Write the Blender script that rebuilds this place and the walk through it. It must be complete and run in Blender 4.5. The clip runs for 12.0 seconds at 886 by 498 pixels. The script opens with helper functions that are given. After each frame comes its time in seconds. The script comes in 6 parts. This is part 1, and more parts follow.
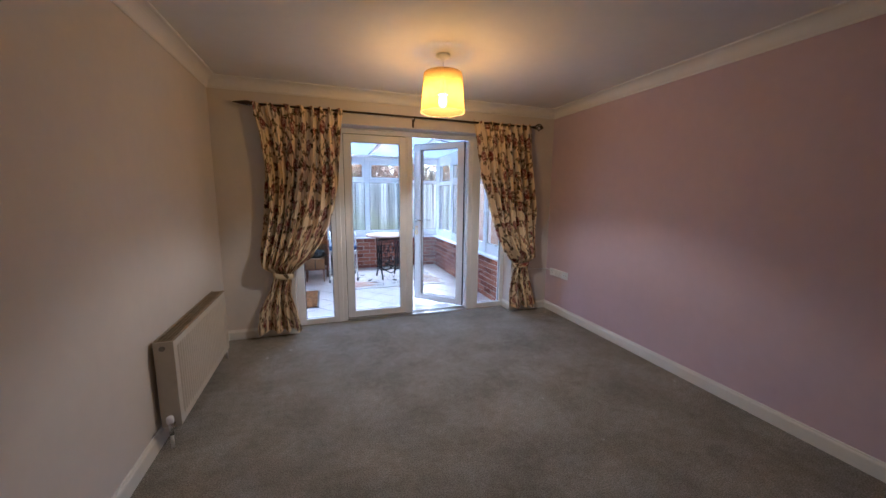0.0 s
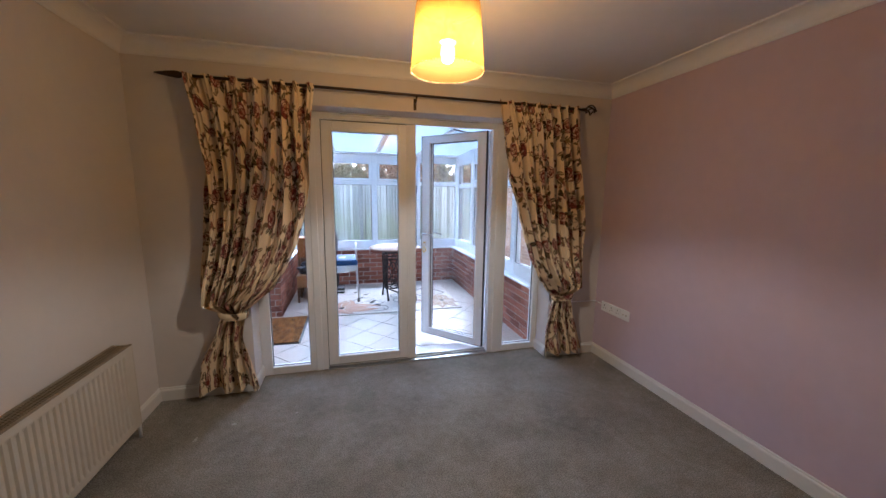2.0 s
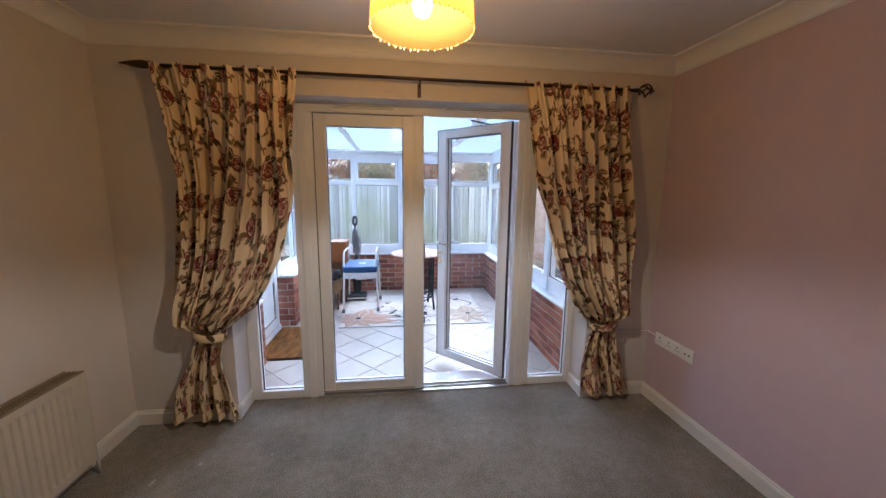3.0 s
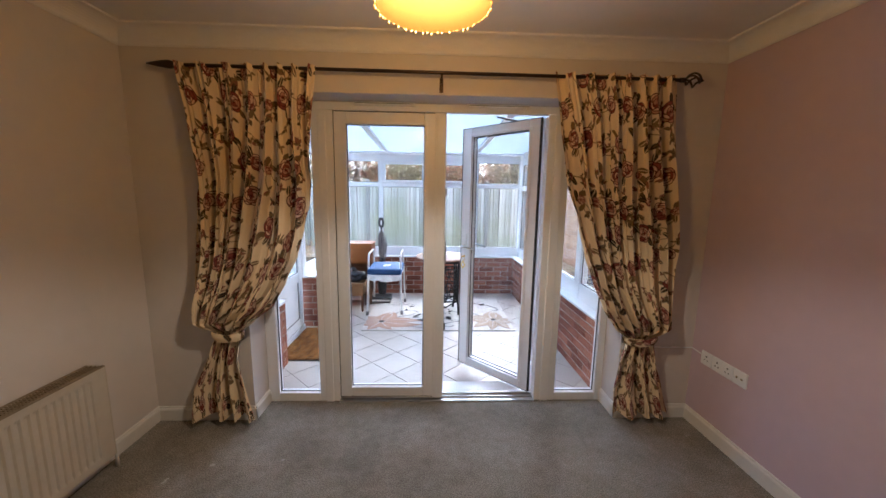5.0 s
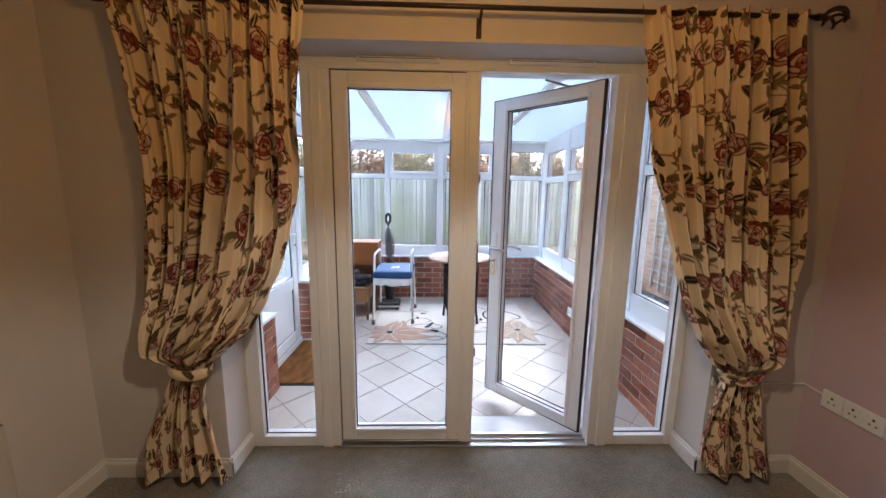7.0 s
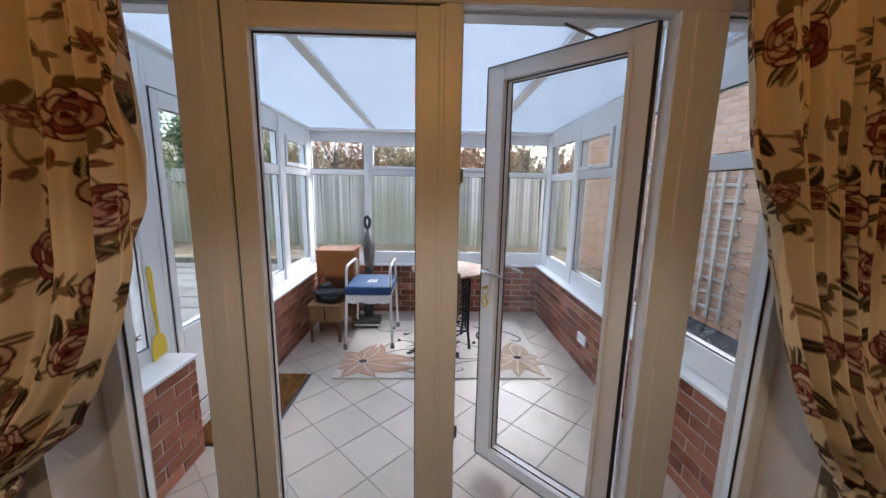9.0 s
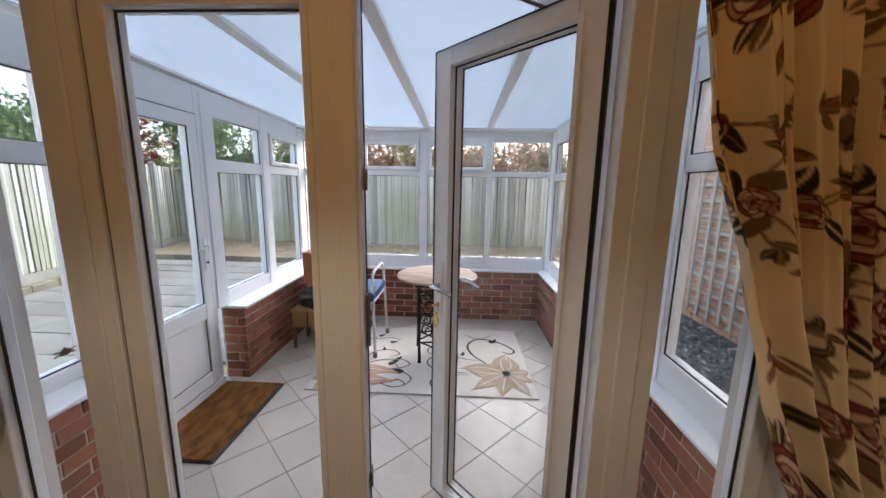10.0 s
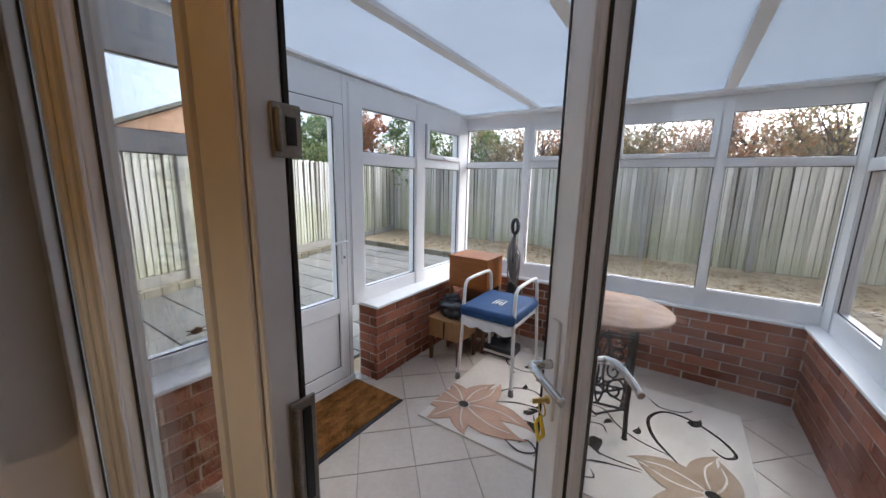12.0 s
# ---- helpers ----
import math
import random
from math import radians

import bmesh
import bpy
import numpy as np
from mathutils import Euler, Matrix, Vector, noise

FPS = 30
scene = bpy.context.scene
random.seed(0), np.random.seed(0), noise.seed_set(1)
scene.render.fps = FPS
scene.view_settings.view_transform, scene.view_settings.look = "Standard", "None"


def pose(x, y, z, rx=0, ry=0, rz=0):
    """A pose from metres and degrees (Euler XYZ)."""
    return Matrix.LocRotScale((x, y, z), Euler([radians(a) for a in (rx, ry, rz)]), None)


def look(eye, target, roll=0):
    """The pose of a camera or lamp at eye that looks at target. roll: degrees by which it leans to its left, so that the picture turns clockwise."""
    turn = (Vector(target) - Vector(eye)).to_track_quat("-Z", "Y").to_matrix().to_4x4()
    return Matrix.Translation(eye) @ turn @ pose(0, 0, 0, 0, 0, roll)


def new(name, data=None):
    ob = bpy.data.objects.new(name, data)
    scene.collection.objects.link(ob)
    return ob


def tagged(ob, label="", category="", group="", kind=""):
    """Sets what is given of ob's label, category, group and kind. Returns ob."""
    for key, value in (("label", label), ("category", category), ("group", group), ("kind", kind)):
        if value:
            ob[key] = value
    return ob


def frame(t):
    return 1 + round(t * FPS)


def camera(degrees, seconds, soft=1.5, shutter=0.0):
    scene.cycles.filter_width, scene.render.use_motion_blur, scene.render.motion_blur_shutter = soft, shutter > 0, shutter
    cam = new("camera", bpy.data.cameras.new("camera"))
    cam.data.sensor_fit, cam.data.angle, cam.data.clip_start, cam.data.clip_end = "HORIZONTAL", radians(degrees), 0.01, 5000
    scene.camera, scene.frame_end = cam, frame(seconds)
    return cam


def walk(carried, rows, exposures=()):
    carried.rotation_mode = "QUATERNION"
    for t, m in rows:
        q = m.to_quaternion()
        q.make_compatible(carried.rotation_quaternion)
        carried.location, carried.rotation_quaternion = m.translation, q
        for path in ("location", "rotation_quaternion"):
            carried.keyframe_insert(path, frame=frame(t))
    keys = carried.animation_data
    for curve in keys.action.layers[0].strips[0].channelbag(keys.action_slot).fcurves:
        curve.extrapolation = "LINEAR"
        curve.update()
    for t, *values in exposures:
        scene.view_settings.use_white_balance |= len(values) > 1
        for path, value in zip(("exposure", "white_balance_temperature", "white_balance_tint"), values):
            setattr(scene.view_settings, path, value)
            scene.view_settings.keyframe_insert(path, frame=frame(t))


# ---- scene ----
cam = camera(103.3, 12.0)
PATH = [
    (0, (0.249, 0.262, 1.383), (0.884, 2.134, 1.077), 0.6),
    (0.5, (0.338, 0.483, 1.379), (0.952, 2.364, 1.086), 0.3),
    (1, (0.47, 0.739, 1.392), (1.105, 2.612, 1.09), 0.4),
    (1.5, (0.582, 0.957, 1.397), (1.153, 2.852, 1.103), 0.6),
    (2, (0.671, 1.213, 1.441), (1.17, 3.126, 1.138), 0.7),
    (2.5, (0.814, 1.426, 1.437), (1.272, 3.35, 1.144), 0.5),
    (3, (1.016, 1.626, 1.481), (1.261, 3.587, 1.168), 0.6),
    (5, (1.091, 1.741, 1.462), (1.161, 3.717, 1.166), 0.9),
    (5.5, (1.083, 1.792, 1.453), (1.133, 3.769, 1.155), 0.9),
    (6, (1.013, 1.951, 1.439), (1.042, 3.927, 1.134), 1.0),
    (6.5, (0.947, 2.111, 1.456), (0.967, 4.085, 1.139), 0.8),
    (7, (0.964, 2.302, 1.42), (1.016, 4.275, 1.101), 0.8),
    (7.2, (0.982, 2.394, 1.378), (1.048, 4.373, 1.097), 0.9),
    (9, (1.1, 2.94, 1.446), (1.159, 4.911, 1.111), 1.0),
    (9.5, (1.293, 3.053, 1.441), (1.338, 5.025, 1.112), 0.9),
    (10, (1.451, 3.157, 1.473), (1.362, 5.125, 1.127), 1.0),
    (10.5, (1.538, 3.27, 1.467), (1.316, 5.227, 1.121), 0.9),
    (11, (1.601, 3.481, 1.472), (1.291, 5.422, 1.102), 1.1),
    (11.5, (1.648, 3.703, 1.45), (0.912, 5.527, 1.087), 1.0),
    (12, (1.558, 3.895, 1.438), (0.47, 5.533, 1.07), 1.2),
]
walk(cam, [(t, look(eye, target, roll)) for t, eye, target, roll in PATH],
     exposures=[(0, 3.13, 4500, 10), (2.5, 2.98, 4750, 10), (5.5, 3.00, 5150, 10), (7, 2.92, 5250, 10), (9, 2.30, 5650, 10), (10.5, 2.14, 5850, 10), (12, 1.84, 5900, 10)])

# ---- world and light ----
SUN_EL, SUN_AZ = radians(40), radians(25)
world = bpy.data.worlds.new("overcast_sky")
scene.world = world
world.use_nodes = True
wn = world.node_tree.nodes
sky = wn.new("ShaderNodeTexSky")
sky.sky_type = "NISHITA"
sky.sun_disc = False
sky.sun_elevation, sky.sun_rotation = SUN_EL, SUN_AZ
sky.dust_density = 4.0
veil = wn.new("ShaderNodeHueSaturation")
veil.inputs["Saturation"].default_value = 0.55
world.node_tree.links.new(sky.outputs[0], veil.inputs["Color"])
world.node_tree.links.new(veil.outputs[0], wn["Background"].inputs["Color"])
wn["Background"].inputs["Strength"].default_value = 0.15
sun = new("sun", bpy.data.lights.new("sun", "SUN"))
sun.data.energy, sun.data.angle, sun.data.color = 0.5, radians(70), (1.0, 0.98, 0.95)
sun.matrix_world = look((20 * math.sin(SUN_AZ) * math.cos(SUN_EL), 20 * math.cos(SUN_AZ) * math.cos(SUN_EL), 20 * math.sin(SUN_EL)), (0, 0, 0))
LAMP = (1.09, 2.78)
bulb_light = new("bulb_light", bpy.data.lights.new("bulb_light", "POINT"))
bulb_light.data.energy, bulb_light.data.color, bulb_light.data.shadow_soft_size = 5.6, (1.0, 0.72, 0.44), 0.019
bulb_light.location = (*LAMP, 2.06)


# ---- materials ----
def nodes_of(m):
    return m.node_tree.nodes, m.node_tree.links


def pbr(name, c1, c2=None, scale=8.0, rough=0.6, metal=0.0, bump=0.0, bump_scale=60.0, detail=6.0, per_piece=0.0, stretch=(1, 1, 1), spec=0.5, rough2=None):
    """Principled surface: two colours mixed by a coarse and a fine noise, with relief of its own scale."""
    m = bpy.data.materials.new(name)
    m.use_nodes = True
    n, l = nodes_of(m)
    b = n["Principled BSDF"]
    b.inputs["Metallic"].default_value, b.inputs["Roughness"].default_value = metal, rough
    b.inputs["Specular IOR Level"].default_value = spec
    tc = n.new("ShaderNodeTexCoord")
    mp = n.new("ShaderNodeMapping")
    mp.inputs["Scale"].default_value = stretch
    l.new(tc.outputs["Object"], mp.inputs["Vector"])
    coarse, fine = n.new("ShaderNodeTexNoise"), n.new("ShaderNodeTexNoise")
    for t, sc in ((coarse, scale), (fine, scale * 9)):
        t.inputs["Scale"].default_value, t.inputs["Detail"].default_value = sc, detail
        l.new(mp.outputs[0], t.inputs["Vector"])
    add = n.new("ShaderNodeMath")
    add.operation = "MULTIPLY_ADD"
    add.inputs[1].default_value = 0.45
    l.new(fine.outputs["Fac"], add.inputs[0])
    half = n.new("ShaderNodeMath")
    half.operation = "MULTIPLY"
    half.inputs[1].default_value = 0.55
    l.new(coarse.outputs["Fac"], half.inputs[0])
    l.new(half.outputs[0], add.inputs[2])
    last = add.outputs[0]
    if per_piece:
        info = n.new("ShaderNodeObjectInfo")
        shift = n.new("ShaderNodeMath")
        shift.operation = "MULTIPLY_ADD"
        shift.inputs[1].default_value = per_piece
        l.new(info.outputs["Random"], shift.inputs[0])
        less = n.new("ShaderNodeMath")
        less.operation = "ADD"
        less.inputs[1].default_value = -per_piece / 2
        l.new(last, less.inputs[0])
        l.new(less.outputs[0], shift.inputs[2])
        last = shift.outputs[0]
    ramp = n.new("ShaderNodeValToRGB")
    ramp.color_ramp.elements[0].position, ramp.color_ramp.elements[1].position = 0.32, 0.68
    ramp.color_ramp.elements[0].color, ramp.color_ramp.elements[1].color = (*c1, 1), (*(c2 or c1), 1)
    l.new(last, ramp.inputs["Fac"])
    l.new(ramp.outputs["Color"], b.inputs["Base Color"])
    if rough2 is not None:
        rr = n.new("ShaderNodeMapRange")
        rr.inputs["To Min"].default_value, rr.inputs["To Max"].default_value = rough, rough2
        l.new(coarse.outputs["Fac"], rr.inputs["Value"])
        l.new(rr.outputs[0], b.inputs["Roughness"])
    if bump:
        bn, bt = n.new("ShaderNodeBump"), n.new("ShaderNodeTexNoise")
        bt.inputs["Scale"].default_value, bt.inputs["Detail"].default_value = bump_scale, 4.0
        l.new(mp.outputs[0], bt.inputs["Vector"])
        bn.inputs["Strength"].default_value, bn.inputs["Distance"].default_value = bump, 0.01
        l.new(bt.outputs["Fac"], bn.inputs["Height"])
        l.new(bn.outputs[0], b.inputs["Normal"])
    return m


def glass_mat(name, tint=(0.985, 0.99, 0.988), veil_share=0.0):
    m = bpy.data.materials.new(name)
    m.use_nodes = True
    n, l = nodes_of(m)
    n.remove(n["Principled BSDF"])
    clear, gloss, mix, fr = n.new("ShaderNodeBsdfTransparent"), n.new("ShaderNodeBsdfGlossy"), n.new("ShaderNodeMixShader"), n.new("ShaderNodeLayerWeight")
    clear.inputs["Color"].default_value = (*tint, 1)
    gloss.inputs["Roughness"].default_value = 0.0
    fr.inputs["Blend"].default_value = 0.5
    steep, schlick = n.new("ShaderNodeMath"), n.new("ShaderNodeMath")
    steep.operation, schlick.operation = "POWER", "MULTIPLY_ADD"
    steep.inputs[1].default_value = 5.0
    schlick.inputs[1].default_value, schlick.inputs[2].default_value = 0.90, 0.035
    l.new(fr.outputs["Facing"], steep.inputs[0])
    l.new(steep.outputs[0], schlick.inputs[0])
    l.new(schlick.outputs[0], mix.inputs[0])
    l.new(clear.outputs[0], mix.inputs[1])
    l.new(gloss.outputs[0], mix.inputs[2])
    last = mix.outputs[0]
    # Pale upright streaks: painted haze of reflections, together with dirt on the glass.
    if veil_share:
        film, haze, veil_, tc, streaks = n.new("ShaderNodeBsdfDiffuse"), n.new("ShaderNodeBsdfTranslucent"), n.new("ShaderNodeAddShader"), n.new("ShaderNodeTexCoord"), n.new("ShaderNodeTexNoise")
        mp, amount, over = n.new("ShaderNodeMapping"), n.new("ShaderNodeMapRange"), n.new("ShaderNodeMixShader")
        film.inputs["Color"].default_value = haze.inputs["Color"].default_value = (0.42, 0.43, 0.44, 1)
        mp.inputs["Scale"].default_value, streaks.inputs["Scale"].default_value = (7, 7, 0.7), 1.6
        amount.inputs["From Min"].default_value, amount.inputs["From Max"].default_value = 0.35, 0.7
        amount.inputs["To Min"].default_value, amount.inputs["To Max"].default_value = veil_share * 0.5, veil_share * 2
        l.new(tc.outputs["Object"], mp.inputs["Vector"])
        l.new(mp.outputs[0], streaks.inputs["Vector"])
        l.new(streaks.outputs["Fac"], amount.inputs["Value"])
        l.new(film.outputs[0], veil_.inputs[0])
        l.new(haze.outputs[0], veil_.inputs[1])
        l.new(amount.outputs[0], over.inputs[0])
        l.new(last, over.inputs[1])
        l.new(veil_.outputs[0], over.inputs[2])
        last = over.outputs[0]
    l.new(last, n["Material Output"].inputs["Surface"])
    return m


def thin_mat(name, colour, through_colour, share=0.5, clear=0.0, scale=20.0, gain=0.06, clear_tint=(1, 1, 1)):
    """A thin sheet that scatters light on both sides."""
    m = bpy.data.materials.new(name)
    m.use_nodes = True
    n, l = nodes_of(m)
    n.remove(n["Principled BSDF"])
    d, t, mix, mix2, tr = n.new("ShaderNodeBsdfDiffuse"), n.new("ShaderNodeBsdfTranslucent"), n.new("ShaderNodeMixShader"), n.new("ShaderNodeMixShader"), n.new("ShaderNodeBsdfTransparent")
    tc, no, ra = n.new("ShaderNodeTexCoord"), n.new("ShaderNodeTexNoise"), n.new("ShaderNodeValToRGB")
    no.inputs["Scale"].default_value, no.inputs["Detail"].default_value = scale, 5
    l.new(tc.outputs["Object"], no.inputs["Vector"])
    ra.color_ramp.elements[0].position, ra.color_ramp.elements[1].position = 0.35, 0.65
    ra.color_ramp.elements[0].color = (*[c * (1 - gain) for c in through_colour], 1)
    ra.color_ramp.elements[1].color = (*through_colour, 1)
    l.new(no.outputs["Fac"], ra.inputs["Fac"])
    l.new(ra.outputs["Color"], t.inputs["Color"])
    d.inputs["Color"].default_value = (*colour, 1)
    tr.inputs["Color"].default_value = (*clear_tint, 1)
    mix.inputs[0].default_value, mix2.inputs[0].default_value = share, clear
    l.new(d.outputs[0], mix.inputs[1])
    l.new(t.outputs[0], mix.inputs[2])
    l.new(mix.outputs[0], mix2.inputs[1])
    l.new(tr.outputs[0], mix2.inputs[2])
    l.new(mix2.outputs[0], n["Material Output"].inputs["Surface"])
    return m


M_CARPET = pbr("carpet_grey", (0.30, 0.278, 0.235), (0.47, 0.44, 0.39), 2.2, 0.95, bump=0.55, bump_scale=420, spec=0.1)
cn, cl = nodes_of(M_CARPET)
cvec = cn.new("ShaderNodeTexCoord")
blot, lint, thr, cmix, cmix2, braw = (cn.new(k) for k in ("ShaderNodeTexNoise", "ShaderNodeTexNoise", "ShaderNodeMapRange", "ShaderNodeMix", "ShaderNodeMix", "ShaderNodeMapRange"))
for t_, sc_, de_ in ((blot, 3.2, 3), (lint, 9.0, 2)):
    t_.inputs["Scale"].default_value, t_.inputs["Detail"].default_value = sc_, de_
    cl.new(cvec.outputs["Object"], t_.inputs["Vector"])
thr.inputs["From Min"].default_value, thr.inputs["From Max"].default_value = 0.735, 0.77
braw.inputs["From Min"].default_value, braw.inputs["From Max"].default_value = 0.40, 0.62
cl.new(lint.outputs["Fac"], thr.inputs["Value"])
cl.new(blot.outputs["Fac"], braw.inputs["Value"])
cmix.data_type = cmix2.data_type = "RGBA"
cmix.blend_type = "MULTIPLY"
old = cn["Principled BSDF"].inputs["Base Color"].links[0].from_socket
bfac = cn.new("ShaderNodeMath")
bfac.operation = "MULTIPLY"
bfac.inputs[1].default_value = 0.55
cl.new(braw.outputs[0], bfac.inputs[0])
cl.new(bfac.outputs[0], cmix.inputs["Factor"])
cl.new(old, cmix.inputs[6])
cmix.inputs[7].default_value = (0.70, 0.69, 0.66, 1)
cl.new(thr.outputs[0], cmix2.inputs["Factor"])
cl.new(cmix.outputs[2], cmix2.inputs[6])
cmix2.inputs[7].default_value = (0.62, 0.60, 0.56, 1)
fibre, frange, fmix = cn.new("ShaderNodeTexNoise"), cn.new("ShaderNodeMapRange"), cn.new("ShaderNodeMix")
fibre.inputs["Scale"].default_value, fibre.inputs["Detail"].default_value = 150.0, 3.0
frange.inputs["From Min"].default_value, frange.inputs["From Max"].default_value = 0.36, 0.64
cl.new(cvec.outputs["Object"], fibre.inputs["Vector"])
cl.new(fibre.outputs["Fac"], frange.inputs["Value"])
fmix.data_type, fmix.blend_type = "RGBA", "MULTIPLY"
cl.new(frange.outputs[0], fmix.inputs["Factor"])
cl.new(cmix2.outputs[2], fmix.inputs[6])
fmix.inputs[7].default_value = (0.52, 0.51, 0.49, 1)
cl.new(fmix.outputs[2], cn["Principled BSDF"].inputs["Base Color"])
M_CREAM_WALL = pbr("cream_emulsion", (0.67, 0.625, 0.58), (0.71, 0.665, 0.62), 1.6, 0.85, bump=0.06, bump_scale=160, spec=0.2)
M_MAUVE_WALL = pbr("mauve_emulsion", (0.575, 0.455, 0.515), (0.615, 0.49, 0.55), 1.6, 0.8, bump=0.06, bump_scale=160, spec=0.25)
M_CEILING = pbr("white_ceiling_paint", (0.80, 0.79, 0.78), (0.84, 0.83, 0.82), 1.5, 0.9, bump=0.05, bump_scale=120, spec=0.15)
M_GLOSS_WHITE = pbr("white_gloss_paint", (0.72, 0.70, 0.65), (0.78, 0.76, 0.71), 5, 0.38, bump=0.03, bump_scale=90)
M_RADIATOR = pbr("cream_radiator_enamel", (0.56, 0.51, 0.41), (0.62, 0.57, 0.47), 3, 0.42, bump=0.02, bump_scale=70)
# Brown of the radiator grille, with the shade of its inside put in the colour.
M_GRILLE_SHADE = pbr("shaded_grille_enamel", (0.20, 0.155, 0.095), (0.32, 0.26, 0.17), 18, 0.7, bump=0.1, bump_scale=90)
M_UPVC = pbr("white_upvc", (0.83, 0.84, 0.85), (0.88, 0.89, 0.90), 4, 0.3, bump=0.015, bump_scale=60, rough2=0.42)
M_SEAL = pbr("black_rubber_seal", (0.015, 0.015, 0.016), (0.03, 0.03, 0.03), 20, 0.6)
M_ALU = pbr("brushed_aluminium", (0.55, 0.55, 0.55), (0.66, 0.66, 0.65), 6, 0.35, 1.0, bump=0.05, bump_scale=200, stretch=(1, 12, 12))
M_DARK_METAL = pbr("dark_zinc", (0.20, 0.185, 0.16), (0.33, 0.31, 0.28), 30, 0.45, 0.9)
M_CHROME = pbr("satin_chrome", (0.62, 0.62, 0.61), (0.72, 0.72, 0.70), 12, 0.22, 1.0)
M_BRASS = pbr("brass", (0.65, 0.45, 0.14), (0.75, 0.55, 0.2), 12, 0.3, 1.0)
M_YELLOW = pbr("yellow_plastic", (0.80, 0.58, 0.04), (0.85, 0.64, 0.06), 9, 0.4)
M_GLASS = glass_mat("window_glass")
# Open leaf only: its reflected haze and dirt are a pale film.
M_VEILED_GLASS = glass_mat("veiled_door_glass", veil_share=0.016)
M_BRONZE = pbr("bronze_rod", (0.035, 0.022, 0.015), (0.075, 0.045, 0.03), 14, 0.4, 0.6)
M_MORTAR = pbr("mortar", (0.50, 0.45, 0.39), (0.62, 0.56, 0.49), 14, 0.95, bump=0.5, bump_scale=120, spec=0.1)
M_BRICK = pbr("red_brick", (0.19, 0.068, 0.042), (0.42, 0.175, 0.108), 9, 0.88, bump=0.5, bump_scale=90, per_piece=0.36, spec=0.15)
M_GROUT = pbr("tile_grout", (0.30, 0.275, 0.24), (0.38, 0.35, 0.31), 20, 0.95, bump=0.2, bump_scale=120)
M_TILE = pbr("cream_ceramic_tile", (0.46, 0.40, 0.345), (0.55, 0.49, 0.43), 5, 0.34, bump=0.02, bump_scale=30, per_piece=0.22, rough2=0.46)
M_POLY = thin_mat("opal_polycarbonate", (0.62, 0.66, 0.70), (0.49, 0.53, 0.572), 0.72, 0.04, 3.0, 0.05)
M_BLACK_IRON = pbr("black_cast_iron", (0.012, 0.012, 0.013), (0.03, 0.028, 0.026), 25, 0.45, 0.4, bump=0.2, bump_scale=150)
M_ORANGE_WOOD = pbr("varnished_teak", (0.20, 0.062, 0.011), (0.32, 0.11, 0.022), 7, 0.5, spec=0.25, bump=0.05, bump_scale=80, stretch=(1, 1, 9))
M_DARK_WOOD = pbr("dark_wood", (0.10, 0.045, 0.02), (0.19, 0.09, 0.04), 8, 0.45, bump=0.06, bump_scale=80, stretch=(1, 1, 8))
M_PINE = pbr("pale_wood", (0.27, 0.135, 0.05), (0.42, 0.24, 0.10), 7, 0.45, bump=0.05, bump_scale=80, stretch=(8, 1, 1))
M_BLUE = pbr("blue_vinyl", (0.02, 0.06, 0.16), (0.032, 0.085, 0.21), 9, 0.6, spec=0.25, bump=0.12, bump_scale=50)
M_WHITE_TUBE = pbr("white_enamelled_tube", (0.74, 0.73, 0.70), (0.80, 0.79, 0.76), 9, 0.3)
M_GREY_RUBBER = pbr("grey_rubber", (0.20, 0.19, 0.18), (0.27, 0.26, 0.25), 15, 0.8)
M_BLACK_PLASTIC = pbr("black_plastic", (0.012, 0.013, 0.016), (0.03, 0.032, 0.036), 15, 0.35)
M_COIR = pbr("coir", (0.065, 0.025, 0.008), (0.42, 0.19, 0.055), 9, 0.97, bump=1.0, bump_scale=260, spec=0.05, stretch=(2.2, 1, 1))
M_RUG = pbr("cream_pile", (0.66, 0.61, 0.55), (0.74, 0.69, 0.63), 6, 0.95, bump=0.5, bump_scale=380, spec=0.05)
M_RUG_PINK = pbr("dusty_pink_pile", (0.46, 0.29, 0.205), (0.59, 0.40, 0.295), 7, 0.95, bump=0.5, bump_scale=380, spec=0.05)
M_RUG_SAND = pbr("sand_pile", (0.40, 0.295, 0.205), (0.54, 0.415, 0.305), 7, 0.95, bump=0.5, bump_scale=380, spec=0.05)
M_RUG_DARK = pbr("charcoal_pile", (0.035, 0.03, 0.027), (0.07, 0.06, 0.055), 9, 0.95, bump=0.5, bump_scale=380, spec=0.05)
M_FENCE = pbr("weathered_fence_board", (0.30, 0.295, 0.26), (0.70, 0.69, 0.64), 3.0, 0.93, bump=0.5, bump_scale=40, per_piece=0.34, stretch=(16, 16, 0.4), spec=0.1)
fn_, fl_ = nodes_of(M_FENCE)
moss, mrange, mmix, mtc = fn_.new("ShaderNodeTexNoise"), fn_.new("ShaderNodeMapRange"), fn_.new("ShaderNodeMix"), fn_.new("ShaderNodeNewGeometry")
moss.inputs["Scale"].default_value, moss.inputs["Detail"].default_value = 0.9, 5
mrange.inputs["From Min"].default_value, mrange.inputs["From Max"].default_value, mrange.inputs["To Max"].default_value = 0.42, 0.66, 0.55
fl_.new(mtc.outputs["Position"], moss.inputs["Vector"])
msep, mlow, madd = fn_.new("ShaderNodeSeparateXYZ"), fn_.new("ShaderNodeMapRange"), fn_.new("ShaderNodeMath")
fl_.new(mtc.outputs["Position"], msep.inputs[0])
fl_.new(msep.outputs["Z"], mlow.inputs["Value"])
mlow.inputs["From Min"].default_value, mlow.inputs["From Max"].default_value = -0.1, 1.1
